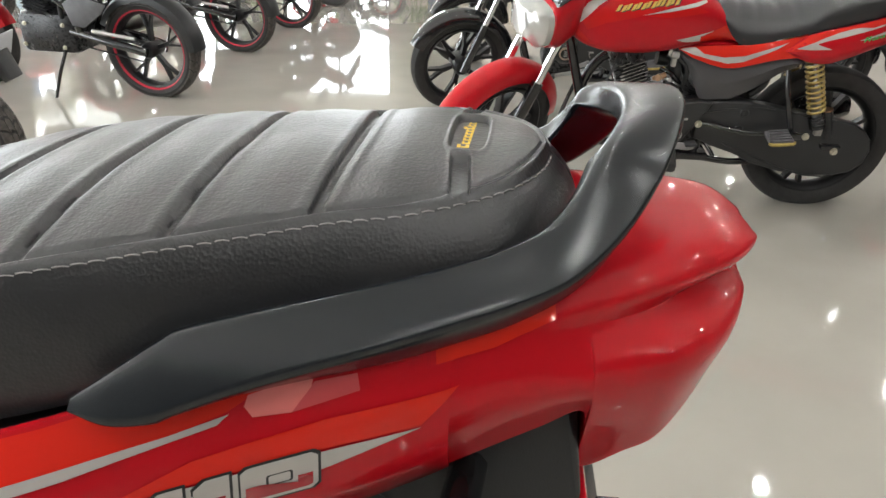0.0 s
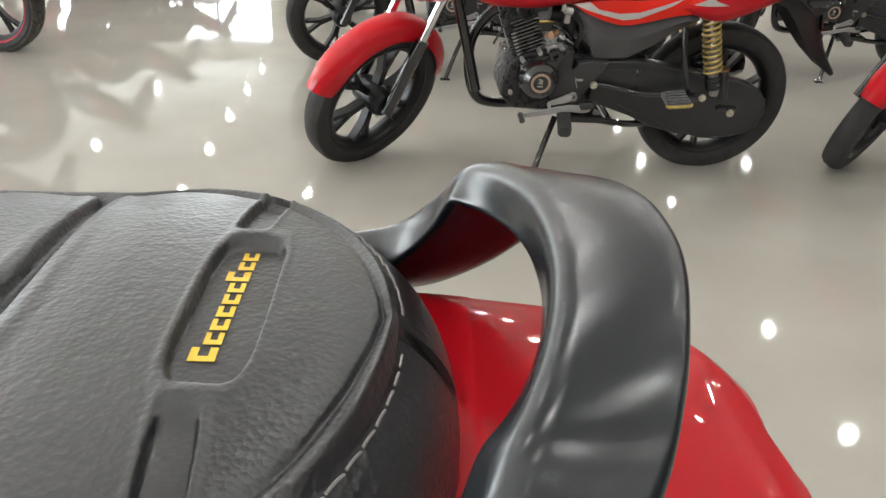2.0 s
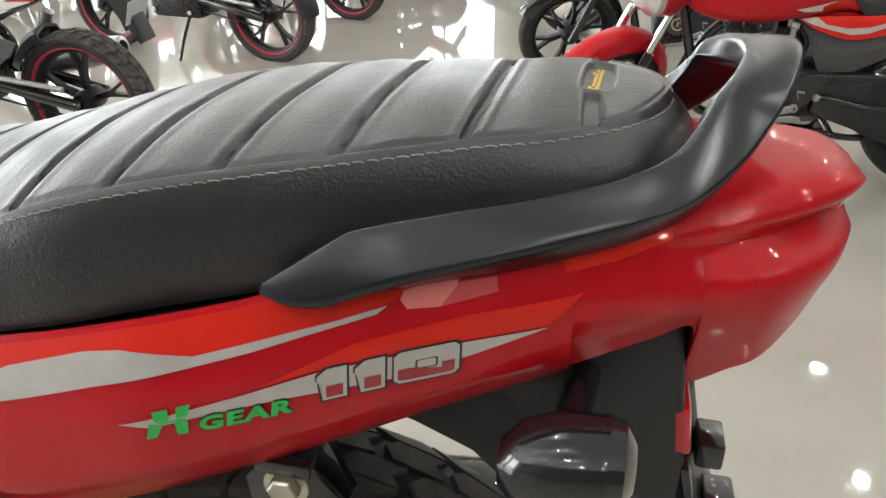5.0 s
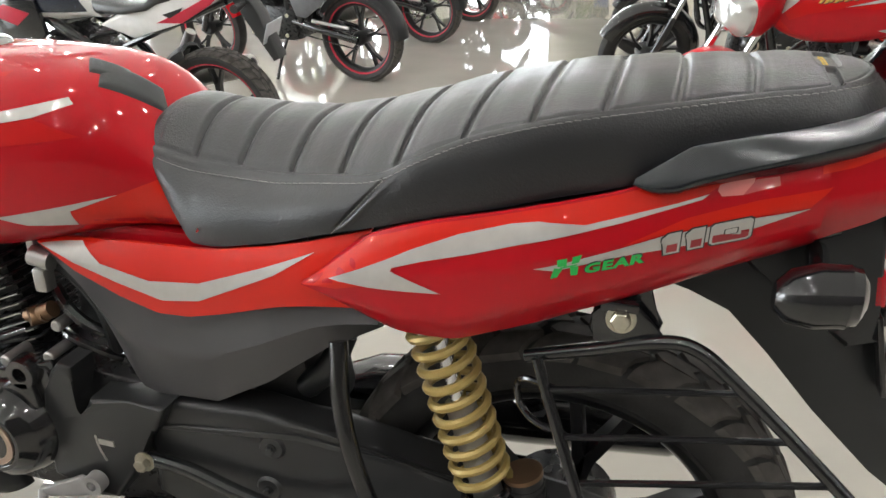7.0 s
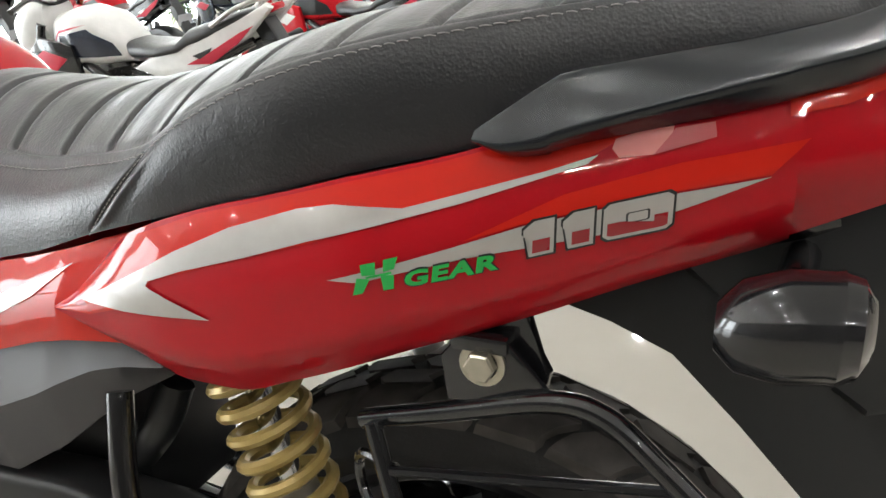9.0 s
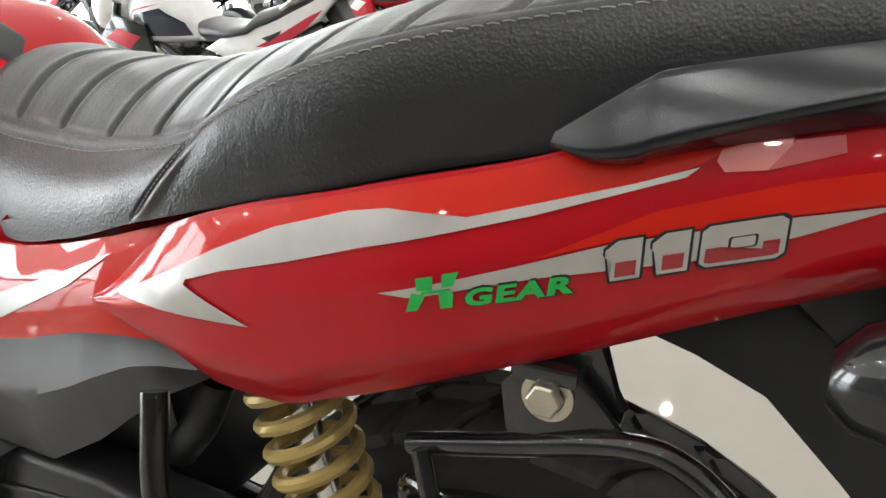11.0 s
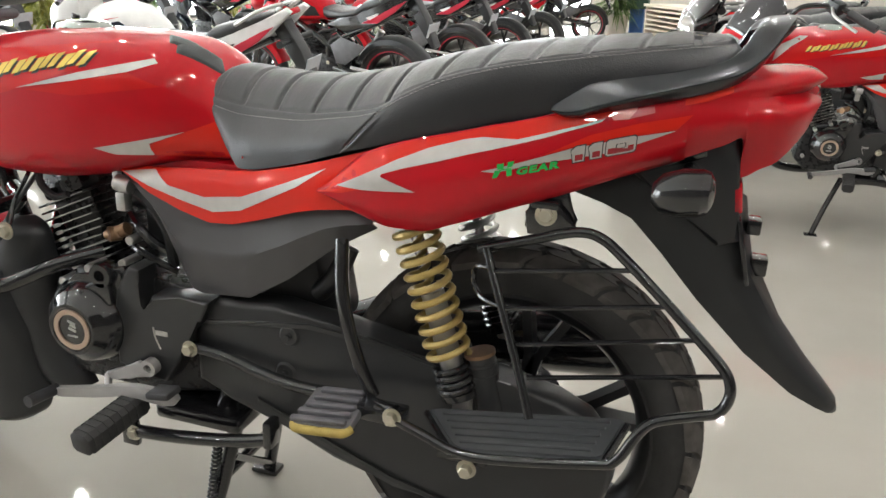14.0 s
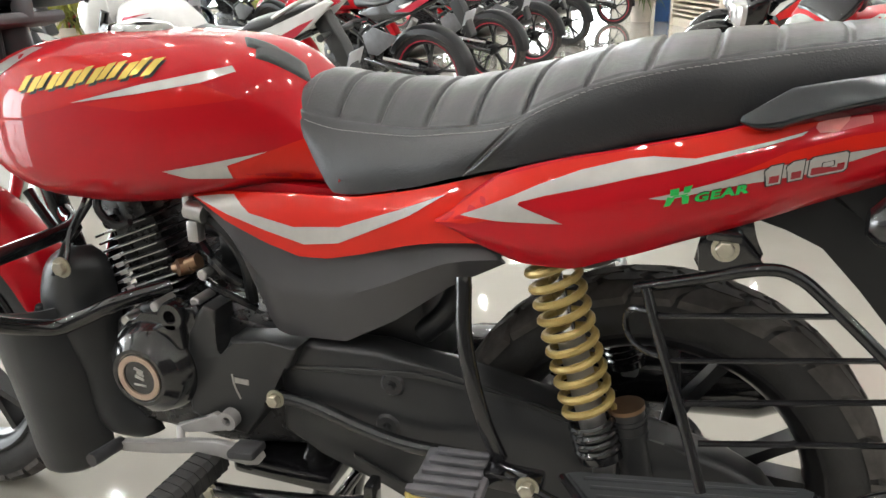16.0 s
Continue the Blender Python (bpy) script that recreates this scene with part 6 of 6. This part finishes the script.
        plate(bm, [(-0.20, 0.76), (-0.05, 0.82), (0.12, 0.90), (0.20, 0.93), (0.10, 0.85), (-0.06, 0.765)], s * 0.109, s * 0.114, 0.002)
        part("tail_decal", bm, M["redrim"], tailp)
        bm = bmesh.new()
        plate(bm, [(-0.16, 0.800), (-0.10, 0.818), (-0.04, 0.838), (-0.06, 0.815), (-0.12, 0.785)], s * 0.109, s * 0.115, 0.002)
        part("side_stripe", bm, M["white"] if paint != "white" else M["plastic"], tailp)
    # seat in two steps
    bm = bmesh.new()
    loft(bm, [superring(x, w, zb, zt, 28, 0.6, 0.4) for x, w, zb, zt in ((-0.60, 0.07, 0.80, 0.88), (-0.52, 0.11, 0.78, 0.86), (-0.36, 0.135, 0.79, 0.845), (-0.24, 0.13, 0.81, 0.86), (-0.17, 0.12, 0.84, 0.915), (-0.05, 0.115, 0.87, 0.945), (0.10, 0.10, 0.92, 0.985), (0.19, 0.07, 0.955, 1.0))])
    part("seat", bm, M["leather"], root, "black stepped seat", sharp=50)
    bm = bmesh.new()
    box(bm, (0.24, 0, 0.985), (0.06, 0.11, 0.035), 0.012, rot(0, -20, 0))
    part("tail_lamp", bm, M["redlens"], root)
    bm = bmesh.new()
    for s in (-1, 1):
        tube(bm, [(-0.02, s * 0.12, 0.93), (0.12, s * 0.125, 1.0), (0.24, s * 0.09, 1.035), (0.20, s * 0.06, 1.0)], 0.010, 8, 4)
    part("grab_rail", bm, M["alu"], root)
    # plate holder with blank plate
    bm = bmesh.new()
    plate(bm, [(0.14, 0.92), (0.22, 0.95), (0.30, 0.80), (0.375, 0.60), (0.345, 0.585), (0.24, 0.76)], -0.045, 0.045, 0.01)
    holder = part("tail_flap", bm, M["plastic"], root, "black tail flap with a blank plate")
    bm = bmesh.new()
    box(bm, (0.338, 0, 0.72), (0.006, 0.15, 0.10), 0.002, rot(0, 20, 0))
    part("blank_plate", bm, M["plate"], holder)
    for s in (-1, 1):
        bm = bmesh.new()
        tube(bm, [(0.24, s * 0.03, 0.85), (0.25, s * 0.16, 0.85)], lambda f: 0.008 + 0.012 * f, 10, 2)
        part("rear_indicator", bm, M["plastic"], root)
    # fork, bars, lamp, front mudguard
    for s in (-1, 1):
        bm = bmesh.new()
        rod(bm, (-1.04, s * 0.10, 0.95), (-1.33, s * 0.10, 0.3), 0.024)
        part("fork_leg", bm, M["black"], root)
    bm = bmesh.new()
    tube(bm, [(-0.88, -0.38, 1.05), (-0.95, -0.2, 1.08), (-1.03, 0, 1.03), (-0.95, 0.2, 1.08), (-0.88, 0.38, 1.05)], 0.013, 10, 4)
    bar = part("handlebar", bm, M["black"], root)
    for s in (-1, 1):
        bm = bmesh.new()
        rod(bm, (-0.95, s * 0.22, 1.08), (-0.93, s * 0.28, 1.20), 0.006)
        loft(bm, [[(-0.93 + dx, s * 0.30 + 0.075 * f * math.cos(a), 1.22 + 0.045 * f * math.sin(a)) for a in np.linspace(0, 6.28, 16, endpoint=False)] for dx, f in ((-0.03, 0.5), (-0.015, 0.9), (0.0, 1.0))])
        part("mirror", bm, M["plastic"], bar)
    bm = bmesh.new()
    loft(bm, [superring(x, w, zb, zt, 28, 0.7, 0.5) for x, w, zb, zt in ((-1.02, 0.10, 0.86, 1.06), (-1.12, 0.13, 0.82, 1.08), (-1.22, 0.11, 0.80, 1.0), (-1.27, 0.06, 0.82, 0.92))])
    fair = part("headlamp_fairing", bm, body, root, sharp=50)
    bm = bmesh.new()
    loft(bm, [superring(x, w, zb, zt, 20, 0.7, 0.5) for x, w, zb, zt in ((-1.22, 0.085, 0.82, 0.93), (-1.262, 0.07, 0.83, 0.92), (-1.28, 0.04, 0.85, 0.90))])
    part("head_lamp", bm, M["clear"], fair)
    bm = bmesh.new()
    rows = []
    for k in range(14):
        a = radians(20 + 130 * k / 13)
        rows.append([(-1.33 + 0.325 * f * math.cos(a), y, 0.3 + 0.325 * f * math.sin(a)) for y, f in ((-0.06, 0.85), (-0.05, 0.98), (0, 1.03), (0.05, 0.98), (0.06, 0.85), (0, 1.0))])
    loft(bm, rows)
    part("front_mudguard", bm, body, root, sharp=50)
    bm = bmesh.new()
    tube(bm, [(-0.55, -0.12, 0.30), (-0.56, -0.22, 0.16), (-0.57, -0.30, 0.012)], 0.011, 8, 3)
    part("side_stand", bm, M["black"], root)
    return root


# the row with its rear wheels towards the aisle
white_bike = sport_bike("white and red street motorcycle with an upswept tail", "white", trail=True)
white_bike.matrix_basis = pose(-1.588, 2.065, -0.008, 7, 0, -1) @ Matrix.Scale(0.815, 4)
red_bike = sport_bike("red and black street motorcycle with red-taped rims", "red")
BIG = Matrix.Scale(0.88, 4)
red_bike.matrix_basis = pose(-1.69, 3.92, -0.008, 7, 0, -10) @ BIG
for x, y in ((-1.72, 5.47), (-1.70, 6.80)):
    copy_thing(red_bike, pose(x, y, -0.008, 7, 0, -10))
navy_bike = sport_bike("navy blue street motorcycle with black wheels", "dkblue", tape=False)
navy_bike.matrix_basis = pose(-1.73, 8.60, -0.008, 7, 0, -10) @ BIG
copy_thing(red_bike, pose(-1.70, 12.05, -0.008, 7, 0, 12))
for thing, x, y in ((navy_bike, -4.3, 3.3), (red_bike, -4.35, 4.9), (navy_bike, -4.4, 6.6), (red_bike, -4.5, 8.4), (red_bike, -4.6, 10.4)):
    copy_thing(thing, pose(x, y, -0.008, 7, 0, -12))

# black and silver commuters behind the red one
dark = painted("black", "alu", lambda: commuter_bike("black commuter motorcycle with a large clear headlamp", False, -20))
dark.matrix_basis = parked(1.17, 3.90, 8, 2) @ SMALL
for x, y in ((1.12, 5.30), (1.12, 6.70)):
    copy_thing(dark, parked(x, y, 8, 2))
copy_thing(twin, parked(3.15, 2.6, 8, 3))
copy_thing(dark, parked(3.1, 4.1, 8, 3))


# ---------------------------------------------------------------- counter, pots, plants, column
M["counter"] = mat("cream_laminate", (0.66, 0.58, 0.46), 0.4, var=0.04, scale=6)
# shade between the counter's shelves, put into the colour of the back panel
M["shade"] = mat("shelf_shade_colour", (0.10, 0.09, 0.08), 0.7)
M["pot"] = mat("cream_pot", (0.60, 0.54, 0.47), 0.6, var=0.08, scale=15)
M["bluepot"] = mat("blue_pot", (0.03, 0.10, 0.28), 0.4)
M["leaf"] = mat("green_leaf", (0.09, 0.16, 0.03), 0.5, var=0.4, scale=6)
M["yleaf"] = mat("yellow_green_leaf", (0.26, 0.27, 0.04), 0.5, var=0.35, scale=6)
M["column"] = mat("dark_green_column", (0.03, 0.07, 0.05), 0.5, var=0.1)


def display_counter(m):
    root = new("display_counter")
    tagged(root, "cream display counter with slatted shelves facing the aisle", "counter")
    L, D, Hh = 1.93, 0.50, 0.56
    def p(name, c, s, mt, bev=0.004):
        bm = bmesh.new()
        box(bm, c, s, bev)
        part(name, bm, M[mt], root)
    p("back_panel", (0, 0.0, Hh / 2), (L - 0.1, 0.06, Hh - 0.08), "shade")
    p("side_panel", (-L / 2 + 0.03, 0, Hh / 2), (0.06, D, Hh), "counter")
    p("side_panel", (L / 2 - 0.03, 0, Hh / 2), (0.06, D, Hh), "counter")
    p("top", (0, 0, Hh + 0.02), (L + 0.06, D + 0.06, 0.04), "counter")
    p("plinth", (0, 0, 0.06), (L - 0.12, D - 0.02, 0.12), "counter")
    for k in range(6):
        p("shelf", (0, -0.13, 0.17 + 0.068 * k), (L - 0.12, 0.26, 0.024), "counter")
    root.matrix_basis = m
    return root


display_counter(pose(-0.24, 11.30, 0, 0, 0, -67.5))


def potted_palm(label, pot, leaf, blades, height, spread, seed):
    rnd = random.Random(seed)
    root = new("potted_plant")
    tagged(root, label, "plant", "potted plants by the windows")
    bm = bmesh.new()
    lathe(bm, [(0.0, 0.0), (0.15, 0.0), (0.20, 0.36), (0.21, 0.40), (0.18, 0.40), (0.17, 0.35), (0.0, 0.34)], (0, 0, 0), 'z', 28)
    part("pot", bm, M[pot], root)
    bm = bmesh.new()
    for k in range(7):
        a = rnd.uniform(0, 6.28)
        tube(bm, [(0.05 * math.cos(a), 0.05 * math.sin(a), 0.33), (0.10 * math.cos(a), 0.10 * math.sin(a), height * 0.5), (0.2 * math.cos(a), 0.2 * math.sin(a), height * 0.9)], 0.010, 6, 3)
    part("stalk", bm, M[leaf], root)
    bm = bmesh.new()
    for k in range(blades):
        a, t = rnd.uniform(0, 6.28), rnd.uniform(0.0, 1.0)
        base = Vector((0.16 * t * math.cos(a), 0.16 * t * math.sin(a), 0.40 + (height - 0.4) * rnd.random()))
        d = Vector((math.cos(a + rnd.uniform(-0.6, 0.6)), math.sin(a + rnd.uniform(-0.6, 0.6)), rnd.uniform(-0.2, 0.9))).normalized()
        ln, w = rnd.uniform(0.18, 0.42) * spread, rnd.uniform(0.008, 0.016)
        side = d.cross(Vector((0, 0, 1))).normalized() * w
        prev = None
        for j in range(5):
            f = j / 4
            p = base + d * ln * f + Vector((0, 0, -0.28 * ln * f * f * 2))
            ww = side * (1 - (2 * f - 0.9) ** 2 * 0.95 if f > 0.05 else 0.2)
            cur = (bm.verts.new(p - ww), bm.verts.new(p + ww + Vector((0, 0, 0.002))))
            if prev:
                bm.faces.new((prev[0], prev[1], cur[1], cur[0]))
            prev = cur
    part("leaves", bm, M[leaf], root)
    return root


palm = potted_palm("tall yellow-green palm in a cream pot", "pot", "yleaf", 700, 1.9, 1.5, 3)
palm.matrix_basis = pose(-6.6, 9.6, 0)
copy_thing(palm, pose(-7.6, 7.4, 0, 0, 0, 70))
copy_thing(palm, pose(-8.2, 5.2, 0, 0, 0, 140))
copy_thing(palm, pose(-6.0, 12.6, 0, 0, 0, 210))
copy_thing(palm, pose(-5.6, 5.0, 0, 0, 0, 40))
copy_thing(palm, pose(-6.3, 5.6, 0, 0, 0, 100))
bush = potted_palm("leafy green plant in a cream pot", "pot", "leaf", 900, 1.8, 1.3, 8)
bush.matrix_basis = pose(-1.34, 12.6, 0)
copy_thing(bush, pose(-3.3, 16.2, 0, 0, 0, 90))
# further bushes for greenery, added before the windows to block part of their glare
for x, y, a in ((-5.2, 16.7, 30), (-6.0, 16.9, 80), (-6.8, 16.8, 140), (-7.7, 16.9, 200), (-8.6, 16.8, 260), (-9.3, 15.6, 310), (-9.4, 13.2, 20), (-9.4, 11.2, 100), (-9.4, 8.9, 200)):
    copy_thing(bush, pose(x, y, 0, 0, 0, a))
bm = bmesh.new()
box(bm, (-1.02, 12.75, H / 2 + 0.25), (0.34, 0.34, H - 0.5), 0.01)
structure("column", bm, M["column"], "dark green clad column", "column")
bm = bmesh.new()
box(bm, (-1.02, 12.75, 0.25), (0.22, 0.22, 0.5), 0.01)
structure("column_base", bm, M["bluepot"], "blue painted column base", "column")
